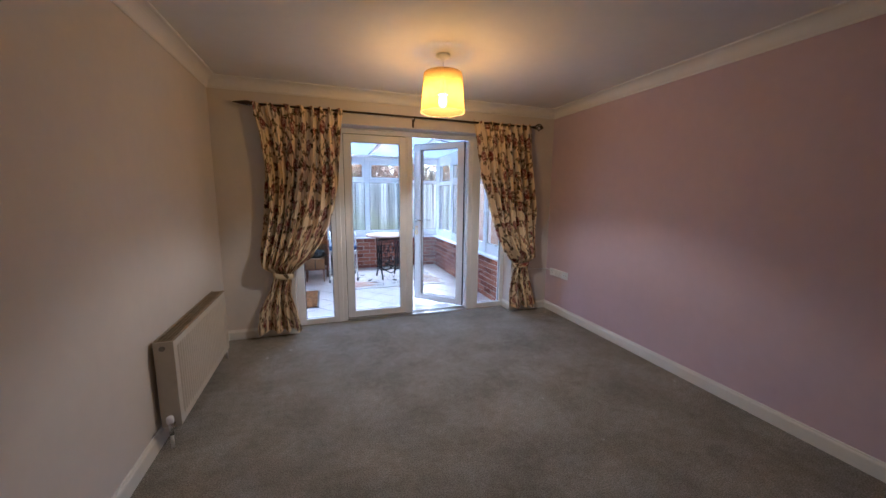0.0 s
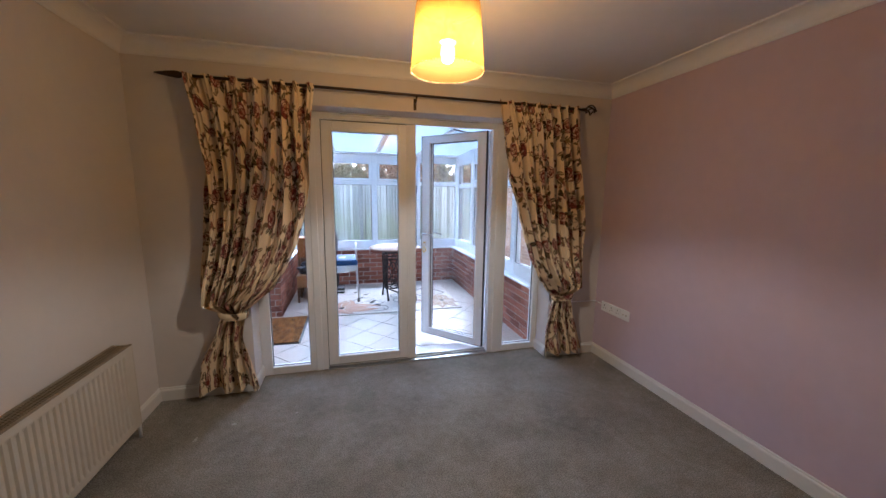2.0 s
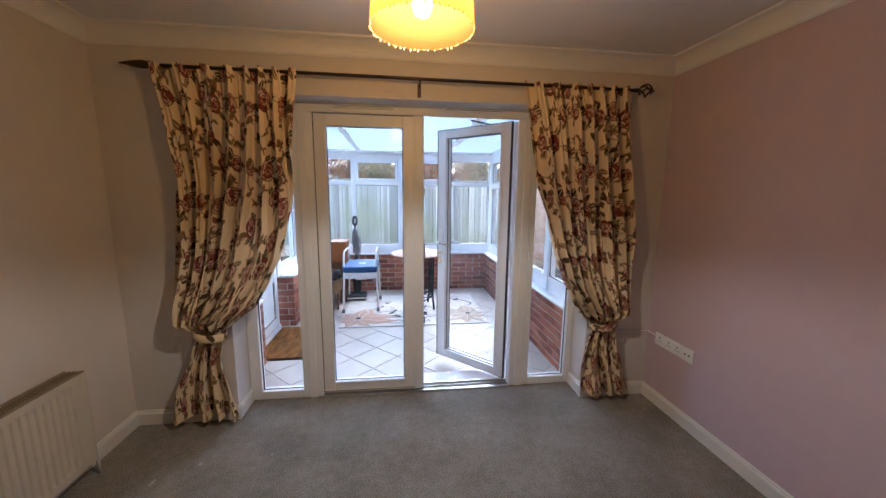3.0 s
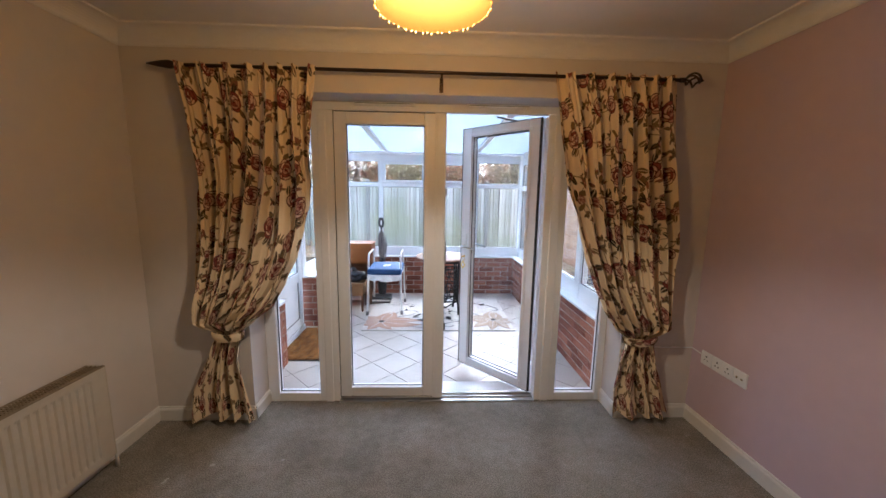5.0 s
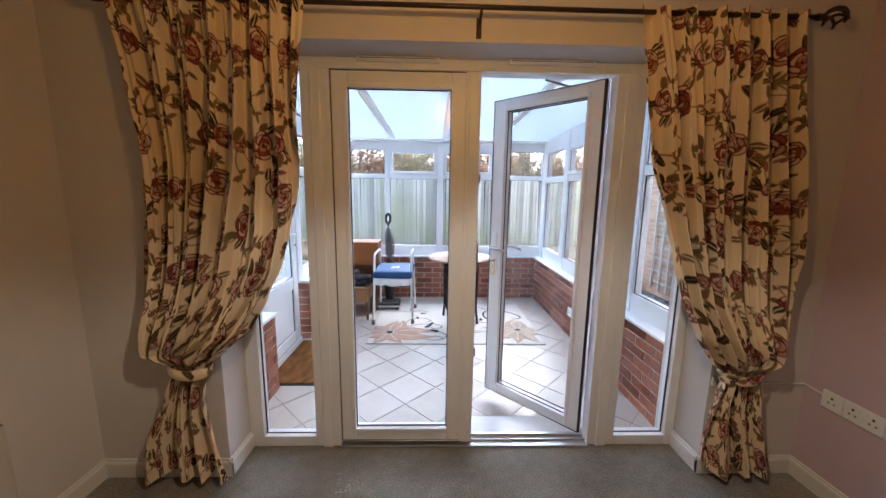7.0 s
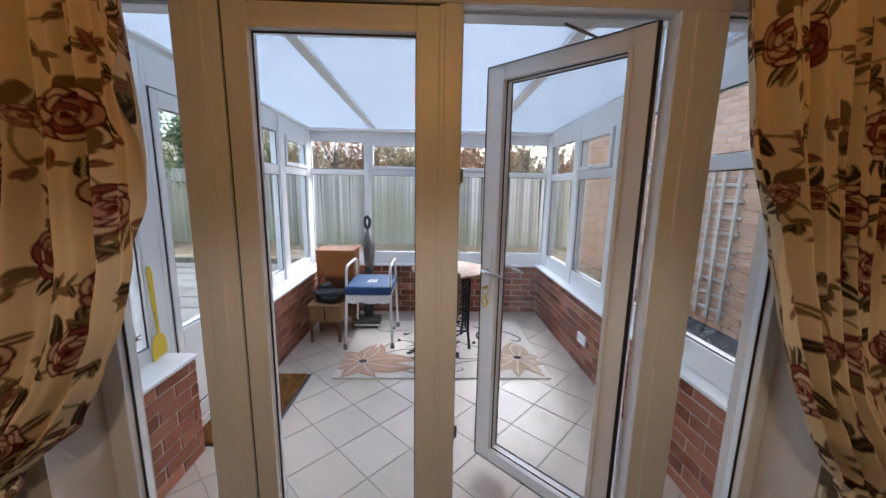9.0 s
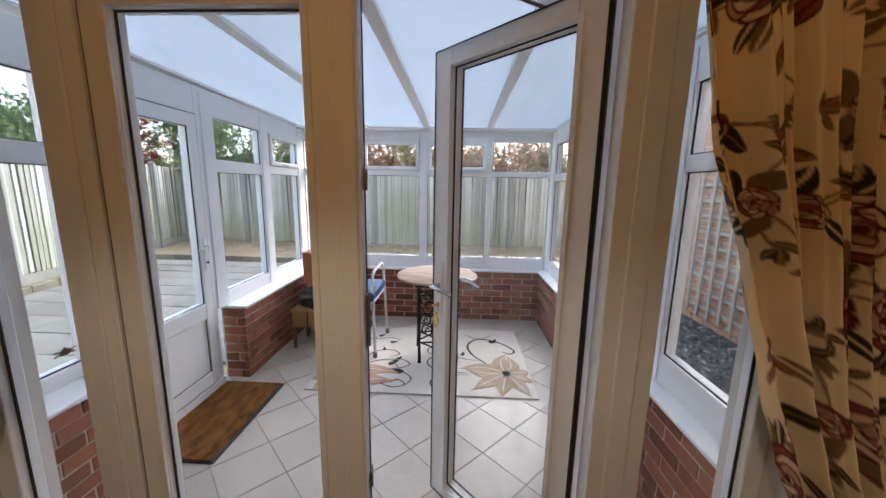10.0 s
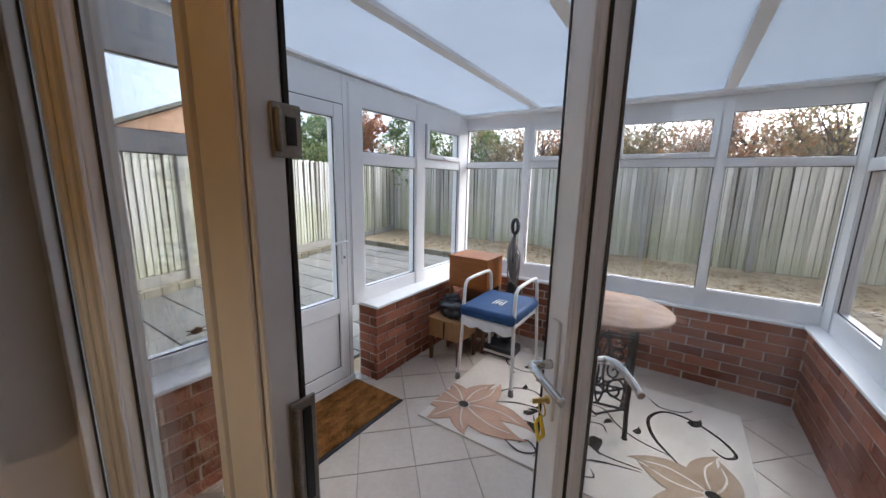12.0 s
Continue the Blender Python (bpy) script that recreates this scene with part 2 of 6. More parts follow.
mlow.inputs["To Min"].default_value, mlow.inputs["To Max"].default_value = 0.17, -0.03
fl_.new(moss.outputs["Fac"], madd.inputs[0])
fl_.new(mlow.outputs[0], madd.inputs[1])
fl_.new(madd.outputs[0], mrange.inputs["Value"])
mmix.data_type = "RGBA"
fl_.new(mrange.outputs[0], mmix.inputs["Factor"])
fl_.new(fn_["Principled BSDF"].inputs["Base Color"].links[0].from_socket, mmix.inputs[6])
mmix.inputs[7].default_value = (0.34, 0.36, 0.19, 1)
fl_.new(mmix.outputs[2], fn_["Principled BSDF"].inputs["Base Color"])
M_CONCRETE = pbr("concrete", (0.24, 0.235, 0.21), (0.36, 0.35, 0.32), 4, 0.92, bump=0.3, bump_scale=60, spec=0.1)
M_GRAVEL = pbr("gravel_ground", (0.21, 0.16, 0.095), (0.45, 0.37, 0.25), 5, 0.95, bump=1.0, bump_scale=70, spec=0.1)
M_SLAB = pbr("paving_slab", (0.115, 0.112, 0.10), (0.20, 0.195, 0.175), 2.5, 0.8, bump=0.4, bump_scale=45, per_piece=0.3, rough2=0.6)
M_SLATE = pbr("slate_chippings", (0.02, 0.022, 0.025), (0.09, 0.095, 0.10), 16, 0.7, bump=1.0, bump_scale=60, per_piece=0.5)
M_BUFF_BRICK = pbr("buff_brick", (0.46, 0.29, 0.19), (0.62, 0.42, 0.29), 6, 0.9, bump=0.4, bump_scale=80, per_piece=0.35, spec=0.1)
M_ROOF_TILE = pbr("mossy_roof_tile", (0.10, 0.10, 0.08), (0.20, 0.19, 0.16), 3, 0.9, bump=0.4, bump_scale=30, per_piece=0.3)
M_TRELLIS = pbr("grey_trellis_wood", (0.40, 0.38, 0.32), (0.60, 0.57, 0.50), 6, 0.9, bump=0.3, bump_scale=60, stretch=(3, 3, 0.7))
# Bark of the trees; also the shadow colour behind the fence boards.
M_BARK_GAP_SHADE = pbr("bark_and_gap_shade", (0.06, 0.045, 0.035), (0.13, 0.10, 0.08), 8, 0.95, bump=0.8, bump_scale=30)


# ---- mesh helpers ----
def box(bm, x0, x1, y0, y1, z0, z1, bevel=0.0):
    r = bmesh.ops.create_cube(bm, size=1.0)
    for v in r["verts"]:
        v.co = Vector((x0 + (v.co.x + 0.5) * (x1 - x0), y0 + (v.co.y + 0.5) * (y1 - y0), z0 + (v.co.z + 0.5) * (z1 - z0)))
    if bevel:
        edges = list({e for v in r["verts"] for e in v.link_edges})
        bmesh.ops.bevel(bm, geom=edges, offset=bevel, segments=2, affect="EDGES", profile=0.5)
    return bm


def boxes(*rows, bevel=0.0):
    bm = bmesh.new()
    for row in rows:
        box(bm, *row, bevel=bevel)
    return bm


def tube(bm, points, radius, sides=10, caps=True):
    """A round bar along a line of points; radius may be one number or one per point."""
    pts = [Vector(p) for p in points]
    radii = radius if isinstance(radius, (list, tuple)) else [radius] * len(pts)
    rings, side = [], None
    for i, p in enumerate(pts):
        d = (pts[min(i + 1, len(pts) - 1)] - pts[max(i - 1, 0)]).normalized()
        ref = side if side is not None else (Vector((0, 0, 1)) if abs(d.z) < 0.9 else Vector((1, 0, 0)))
        a = (ref - d * ref.dot(d))
        a = a.normalized() if a.length > 1e-6 else d.orthogonal().normalized()
        side = a
        b = d.cross(a)
        rings.append([bm.verts.new(p + radii[i] * (math.cos(q) * a + math.sin(q) * b)) for q in [2 * math.pi * k / sides for k in range(sides)]])
    for r0, r1 in zip(rings, rings[1:]):
        for k in range(sides):
            f = bm.faces.new((r0[k], r0[(k + 1) % sides], r1[(k + 1) % sides], r1[k]))
            f.smooth = True
    if caps:
        bm.faces.new(rings[0][::-1])
        bm.faces.new(rings[-1])
    return bm


def lathe(bm, profile, centre=(0, 0, 0), sides=24):
    """Turn (radius, height) pairs about the upright axis through centre."""
    c = Vector(centre)
    rings = [[bm.verts.new(c + Vector((r * math.cos(2 * math.pi * k / sides), r * math.sin(2 * math.pi * k / sides), h))) for k in range(sides)] for r, h in profile]
    for r0, r1 in zip(rings, rings[1:]):
        for k in range(sides):
            f = bm.faces.new((r0[k], r0[(k + 1) % sides], r1[(k + 1) % sides], r1[k]))
            f.smooth = True
    return bm


def smooth_line(points, steps=8):
    """A smooth line through a few points."""
    p = [Vector(q) for q in points]
    p = [2 * p[0] - p[1]] + p + [2 * p[-1] - p[-2]]
    out = []
    for i in range(1, len(p) - 2):
        for k in range(steps):
            t = k / steps
            out.append(0.5 * ((2 * p[i]) + (p[i + 1] - p[i - 1]) * t + (2 * p[i - 1] - 5 * p[i] + 4 * p[i + 1] - p[i + 2]) * t * t + (3 * p[i] - 3 * p[i + 1] + p[i + 2] - p[i - 1]) * t ** 3))
    return out + [p[-2]]


def part(name, bm, material, parent=None, label=""):
    """One mesh object from a bmesh, under a thing or a part."""
    me = bpy.data.meshes.new(name)
    bmesh.ops.recalc_face_normals(bm, faces=bm.faces)
    bm.to_mesh(me)
    bm.free()
    me.materials.append(material)
    ob = new(name, me)
    if parent:
        ob.parent = parent
    if label:
        ob["label"] = label
    return ob


def thing(name, label, category, group="", kind="", at=None):
    ob = new(name)
    if at is not None:
        ob.matrix_world = at
    return tagged(ob, label, category, group, kind)


def shared(name, me, parent, m):
    """Another object on the same mesh."""
    ob = new(name, me)
    ob.parent = parent
    ob.matrix_basis = m
    return ob


def no_shadow(ob):
    ob.visible_shadow = False
    return ob


# ---- the living room ----
XL, XR, YB, YW, ZC = -0.658, 2.837, -1.3, 3.893, 2.358
RX0, RX1, RZ = -0.045, 2.348, 2.045
YO = 4.25
tagged(part("floor", boxes((XL - 0.1, XR + 0.1, YB - 0.1, 4.09, -0.12, 0.0)), M_CARPET), "worn grey-beige carpet with faint pale marks", "carpet", kind="structure")
tagged(part("ceiling", boxes((XL - 0.1, XR + 0.1, YB - 0.1, YW + 0.05, ZC, ZC + 0.12)), M_CEILING), "white painted plaster ceiling", "ceiling", kind="structure")
tagged(part("wall_west", boxes((XL - 0.15, XL, YB - 0.1, YO, -0.12, ZC + 0.1)), M_CREAM_WALL), "cream painted wall behind the radiator", "wall", kind="structure")
tagged(part("wall_east", boxes((XR, XR + 0.15, YB - 0.1, YO, -0.12, ZC + 0.1)), M_MAUVE_WALL), "mauve pink painted feature wall", "wall", kind="structure")
tagged(part("wall_south", boxes((XL - 0.15, XR + 0.15, YB - 0.15, YB, -0.12, ZC + 0.1)), M_CREAM_WALL), "plain cream painted wall", "wall", kind="structure")
tagged(part("wall_north", boxes((XL, RX0, YW, YO, -0.12, ZC + 0.1), (RX1, XR, YW, YO, -0.12, ZC + 0.1), (RX0, RX1, YW, YO, RZ, ZC + 0.1)), M_CREAM_WALL), "cream wall with deep reveal round the garden doors", "wall", kind="structure")


def run_profile(bm, profile, a, b, inward, up=1):
    """Extrude an (out, height) profile from a to b; inward is the unit vector away from the wall."""
    i = Vector(inward)
    ends = [[bm.verts.new(Vector(p) + i * o + Vector((0, 0, h * up))) for o, h in profile] for p in (a, b)]
    for k in range(len(profile) - 1):
        bm.faces.new((ends[0][k], ends[0][k + 1], ends[1][k + 1], ends[1][k]))
    for e in ends:
        bm.faces.new(e)
    return bm


COVE = [(0, -0.095), (0.006, -0.095), (0.012, -0.085)] + [(0.012 + 0.07 * (1 - math.cos(t)), -0.085 + 0.073 * math.sin(t)) for t in [math.pi / 2 * k / 8 for k in range(1, 9)]] + [(0.09, -0.010), (0.09, 0.0), (0, 0)]
bm = bmesh.new()
run_profile(bm, COVE, (XL, YB, ZC), (XL, YW, ZC), (1, 0, 0))
run_profile(bm, COVE, (XR, YB, ZC), (XR, YW, ZC), (-1, 0, 0))
run_profile(bm, COVE, (XL, YW, ZC), (XR, YW, ZC), (0, -1, 0))
run_profile(bm, COVE, (XL, YB, ZC), (XR, YB, ZC), (0, 1, 0))
tagged(part("trim", bm, M_CEILING), "white plaster coving round the ceiling", "coving", kind="structure")
SKIRT = [(0, 0), (0.016, 0), (0.016, 0.070), (0.013, 0.078), (0.008, 0.082), (0.008, 0.089), (0.004, 0.093), (0, 0.093)]
bm = bmesh.new()
run_profile(bm, SKIRT, (XL, YB, 0), (XL, YW, 0), (1, 0, 0))
run_profile(bm, SKIRT, (XR, YB, 0), (XR, YW, 0), (-1, 0, 0))
run_profile(bm, SKIRT, (XL, YW, 0), (RX0 + 0.016, YW, 0), (0, -1, 0))
run_profile(bm, SKIRT, (RX1 - 0.016, YW, 0), (XR, YW, 0), (0, -1, 0))
run_profile(bm, SKIRT, (RX0, YW - 0.015, 0), (RX0, 4.09, 0), (1, 0, 0))
run_profile(bm, SKIRT, (RX1, YW - 0.015, 0), (RX1, 4.09, 0), (-1, 0, 0))
run_profile(bm, SKIRT, (XL, YB, 0), (XR, YB, 0), (0, 1, 0))
tagged(part("baseboard", bm, M_GLOSS_WHITE), "white gloss painted skirting board", "skirting board", kind="structure")


# ---- the garden doors ----
def gasket(name, x0, x1, z0, z1, y0, y1, parent, w=0.006):
    return part(name, boxes((x0, x0 + w, y0, y1, z0, z1), (x1 - w, x1, y0, y1, z0, z1), (x0 + w, x1 - w, y0, y1, z0, z0 + w), (x0 + w, x1 - w, y0, y1, z1 - w, z1)), M_SEAL, parent)


def pane(name, x0, x1, z0, z1, y, parent, material=None):
    return no_shadow(part(name, boxes((x0, x1, y - 0.004, y + 0.004, z0, z1)), material or M_GLASS, parent))


def ring(x0, x1, z0, z1, y0, y1, w, bevel=0.004, bottom=None, right=None, top=None):
    b, r, t = bottom or w, right or w, top or w
    return boxes((x0, x0 + w, y0, y1, z0, z1), (x1 - r, x1, y0, y1, z0, z1), (x0 + w, x1 - r, y0 + 0.0005, y1 - 0.0005, z0, z0 + b), (x0 + w, x1 - r, y0 + 0.0005, y1 - 0.0005, z1 - t, z1), bevel=bevel)


FY0, FY1, FZ = 4.09, 4.16, 2.08
SL0, SL1, ML0, ML1 = 0.030, 0.316, 0.316, 0.455
MR0, MR1, SR1, HB = 1.850, 2.002, 2.297, 1.995
df = thing("door_1", "white upvc garden door frame with side lights", "door frame", kind="structure")
part("jamb", boxes((RX0, SL0, FY0, FY1, 0, FZ), bevel=0.004), M_UPVC, df)
part("jamb", boxes((SR1, RX1, FY0, FY1, 0, FZ), bevel=0.004), M_UPVC, df)
part("head", boxes((SL0, SR1, FY0, FY0 + 0.034, HB, FZ), (SL0, SR1, FY0 + 0.034, FY1, HB + 0.030, FZ - 0.003), bevel=0.003), M_UPVC, df)
part("mullion", boxes((ML0, ML1, FY0, FY1, 0, HB), (ML0 + 0.045, ML1 - 0.042, FY0 - 0.010, FY0, 0, HB), bevel=0.004), M_UPVC, df)
part("mullion", boxes((MR0, MR1, FY0, FY1, 0, HB), (MR0 + 0.045, MR1 - 0.048, FY0 - 0.010, FY0, 0, HB), bevel=0.004), M_UPVC, df)
part("threshold", boxes((SL0, ML0, FY0, FY1, 0.0, 0.06), (MR1, SR1, FY0, FY1, 0.0, 0.06), bevel=0.004), M_UPVC, df)
part("threshold", boxes((ML1, MR0, FY0 - 0.02, FY1 + 0.03, -0.01, 0.012), (ML1, MR0, FY0 + 0.02, FY0 + 0.028, 0.012, 0.022), (ML1, MR0, FY1 - 0.01, FY1, 0.012, 0.026), bevel=0.002), M_ALU, df, "worn aluminium door threshold")
part("threshold", boxes((1.12, MR0, FY1 + 0.03, YO + 0.10, -0.045, 0.004), bevel=0.004), M_UPVC, df)
for x0, x1 in ((SL0, SL1), (MR1, SR1)):
    pane("pane", x0 + 0.004, x1 - 0.004, 0.06, HB + 0.028, FY0 + 0.04, df)
    gasket("gasket", x0, x1, 0.058, HB + 0.002, FY0 + 0.028, FY0 + 0.034, df)
for x0, x1 in ((0.595, 0.983), (1.312, 1.724)):
    v = part("trickle_vent", boxes((x0, x1, FY0 - 0.024, FY0, 2.024, 2.046), (x0 + 0.01, x1 - 0.01, FY0 - 0.031, FY0 - 0.024, 2.028, 2.042), bevel=0.003), M_UPVC, df)
    part("slot", boxes((x0 + 0.012, x1 - 0.012, FY0 - 0.0325, FY0 - 0.0305, 2.033, 2.0355)), M_SEAL, v)

leaf = thing("french_door", "white upvc glazed door leaf standing closed", "door", "garden door leaves")
PX0, PX1, PZ0, PZ1, LY = 0.538, 1.043, 0.103, 1.913, FY0 + 0.008
part("leaf_frame", boxes((0.460, PX0, LY, LY + 0.058, 0.03, 1.990), (PX1, 1.135, LY, LY + 0.058, 0.03, 1.990), (PX0, PX1, LY + 0.001, LY + 0.057, 0.03, PZ0), (PX0, PX1, LY + 0.001, LY + 0.057, PZ1, 1.990), bevel=0.005), M_UPVC, leaf)
part("glazing_bead", ring(PX0 - 0.02, PX1 + 0.02, PZ0 - 0.02, PZ1 + 0.02, LY - 0.007, LY + 0.001, 0.02, 0.002), M_UPVC, leaf)
part("astragal", boxes((1.112, 1.186, LY - 0.006, LY + 0.036, 0.025, 1.992), (1.128, 1.178, LY - 0.013, LY - 0.006, 0.025, 1.992), (1.130, 1.180, LY + 0.036, LY + 0.046, 0.025, 1.992), bevel=0.004), M_UPVC, leaf)
pane("pane", PX0 + 0.002, PX1 - 0.002, PZ0 + 0.002, PZ1 - 0.002, LY + 0.036, leaf)
part("edge_seal", boxes((1.178, 1.1875, LY + 0.0365, LY + 0.042, 0.03, 1.990)), M_SEAL, leaf)
gasket("gasket", PX0 - 0.002, PX1 + 0.002, PZ0 - 0.002, PZ1 + 0.002, LY + 0.022, LY + 0.028, leaf)
gasket("rebate_shadow_gap", 0.4565, 1.1115, 0.0265, 1.9935, FY0 + 0.012, FY0 + 0.02, leaf, 0.004)
for z0, z1 in ((1.462, 1.520), (1.0, 1.165), (0.52, 0.58)):
    k = part("keep", boxes((1.186, 1.191, LY + 0.018, LY + 0.054, z0, z1), (1.191, 1.198, LY + 0.020, LY + 0.026, z0 + 0.006, z1 - 0.006), bevel=0.002), M_DARK_METAL, leaf, "dark metal lock keep")
    part("slot", boxes((1.1905, 1.1925, LY + 0.034, LY + 0.046, z0 + 0.014, z1 - 0.014)), M_SEAL, k)

HINGE = (1.874, 4.200)
open_leaf = thing("french_door", "white upvc glazed door leaf standing open outwards", "door", "garden door leaves", at=pose(HINGE[0], HINGE[1], 0, 0, 0, -46))
W = 0.69
part("leaf_frame", boxes((-0.09, -0.004, -0.07, 0, 0.03, 1.995), (-W, -W + 0.093, -0.07, 0, 0.03, 1.995), (-W + 0.093, -0.09, -0.069, -0.001, 0.03, 0.097), (-W + 0.093, -0.09, -0.069, -0.001, 1.927, 1.995), bevel=0.005), M_UPVC, open_leaf)
part("glazing_bead", ring(-W + 0.075, -0.072, 0.079, 1.945, -0.077, -0.069, 0.018, 0.002), M_UPVC, open_leaf)
pane("pane", -W + 0.094, -0.091, 0.098, 1.926, -0.03, open_leaf, M_VEILED_GLASS)
gasket("gasket", -W + 0.091, -0.088, 0.095, 1.929, -0.052, -0.046, open_leaf)
gasket("edge_seal", -W, -0.004, 0.03, 1.995, -0.0745, -0.0705, open_leaf, 0.0035)
gasket("gasket", -W + 0.091, -0.088, 0.095, 1.929, -0.012, -0.006, open_leaf)
for z in (0.30, 1.02, 1.72):
    part("hinge", tube(bmesh.new(), [(0.008, 0.008, z), (0.008, 0.008, z + 0.10)], 0.008), M_UPVC, open_leaf)
part("hinge_seal", boxes((-0.005, 0.003, -0.068, -0.057, 0.03, 1.995)), M_SEAL, open_leaf, "black rubber seal on the hinge edge")
part("stay", tube(bmesh.new(), [(-0.20, -0.03, 1.998), (-0.245, -0.235, 2.0)], 0.006, 6), M_DARK_METAL, open_leaf, "dark metal restrictor stay")
part("lock_strip", boxes((-W - 0.0025, -W + 0.001, -0.048, -0.028, 0.15, 1.85)), M_ALU, open_leaf, "grey metal lock strip")
for y, s in ((-0.070, -1), (0.0, 1)):
    plate = part("handle_plate", boxes((-W + 0.030, -W + 0.062, min(y, y + s * 0.008), max(y, y + s * 0.008), 0.93, 1.16), bevel=0.003), M_UPVC, open_leaf)
    part("lever", tube(tube(bmesh.new(), [(-W + 0.046, y, 1.06), (-W + 0.046, y + s * 0.055, 1.06)], 0.010), smooth_line([(-W + 0.046, y + s * 0.052, 1.06), (-W + 0.075, y + s * 0.058, 1.064), (-W + 0.12, y + s * 0.054, 1.058), (-W + 0.165, y + s * 0.046, 1.048)], 5), [0.0095 - 0.0001 * k for k in range(16)]), M_CHROME, plate, "satin chrome lever handle")
    part("cylinder", tube(bmesh.new(), [(-W + 0.046, y, 0.975), (-W + 0.046, y + s * 0.014, 0.975)], 0.009), M_BRASS, plate)
key = part("key_ring", tube(bmesh.new(), [(-W + 0.046 + 0.016 * math.cos(a), -0.092, 0.955 + 0.016 * math.sin(a)) for a in [2 * math.pi * k / 12 for k in range(13)]], 0.0018, 6), M_BRASS, open_leaf)
part("key", boxes((-W + 0.043, -W + 0.049, -0.115, -0.078, 0.970, 0.981), bevel=0.001), M_BRASS, key)
tag_c = (-W + 0.046, -0.094, 0.905)
part("key_tag", tube(bmesh.new(), [(tag_c[0] + 0.020 * math.cos(a), tag_c[1], tag_c[2] + 0.030 * math.sin(a)) for a in [2 * math.pi * k / 4 for k in range(5)]], 0.0045, 6), M_YELLOW, key, "yellow plastic key tag")


# ---- conservatory: floor, brick plinth, frames, roof ----
ZF = -0.035
CXL, CXR, CYB = -0.175, 2.372, 7.07
GXL, GXR, GYB = -0.352, 2.474, 7.15
ZS = 0.556
floor_c = tagged(part("floor_conservatory", boxes((GXL - 0.05, GXR + 0.1, YO, GYB + 0.1, ZF - 0.12, ZF - 0.004)), M_GROUT), "diagonally laid cream ceramic floor tiles", "tiled floor", kind="structure")


def board(name, x0, x1, y0, y1, label):
    bm = boxes((x0, x1, y0, y1, ZS - 0.022, ZS), bevel=0.006)
    return tagged(part(name, bm, M_UPVC), label, "window sill", kind="structure")


SILL = "white plastic window board on the brick plinth"
board("window_sill", GXL, CXL + 0.022, YO, 4.745, SILL)
board("window_sill", GXL, CXL + 0.022, 5.635, GYB, SILL)
board("window_sill", CXL + 0.024, CXR - 0.024, CYB - 0.022, GYB, SILL)
board("window_sill", CXR - 0.022, GXR, YO, GYB, SILL)

BRICK_L, BRICK_H, JOINT, COURSES = 0.215, 0.065, 0.010, 8
plinths = []


def plinth(name, x0, x1, y0, y1, faces, label="red brick dwarf wall with pale mortar joints"):
    core = tagged(part(name, boxes((x0 + 0.006, x1 - 0.006, y0 + 0.006, y1 - 0.006, ZF - 0.1, ZS - 0.0225)), M_MORTAR), label, "brick wall", kind="structure")
    plinths.append((core, faces))


plinth("wall_plinth_west_near", GXL - 0.02, CXL, YO - 0.006, 4.745, [("x+", CXL, YO, 4.745), ("y+", 4.745, GXL, CXL)])
plinth("wall_plinth_west_far", GXL - 0.02, CXL, 5.645, GYB + 0.06, [("x+", CXL, 5.645, CYB), ("y-", 5.645, GXL, CXL)])
plinth("wall_plinth_north", CXL - 0.012, CXR + 0.012, CYB, GYB + 0.06, [("y-", CYB, CXL, CXR)])
plinth("wall_plinth_east", CXR, GXR + 0.09, YO - 0.006, GYB + 0.06, [("x-", CXR, YO, CYB)])


def side(kind_, at):
    """A frame in which a window lies along local x and its inner face looks to local -y."""
    if kind_ == "west":
        return Matrix.Translation((at, 0, 0)) @ Matrix(((0, -1, 0, 0), (1, 0, 0, 0), (0, 0, 1, 0), (0, 0, 0, 1)))
    if kind_ == "east":
        return Matrix.Translation((at, 0, 0)) @ Matrix(((0, 1, 0, 0), (-1, 0, 0, 0), (0, 0, 1, 0), (0, 0, 0, 1)))
    return Matrix.Translation((0, at, 0))


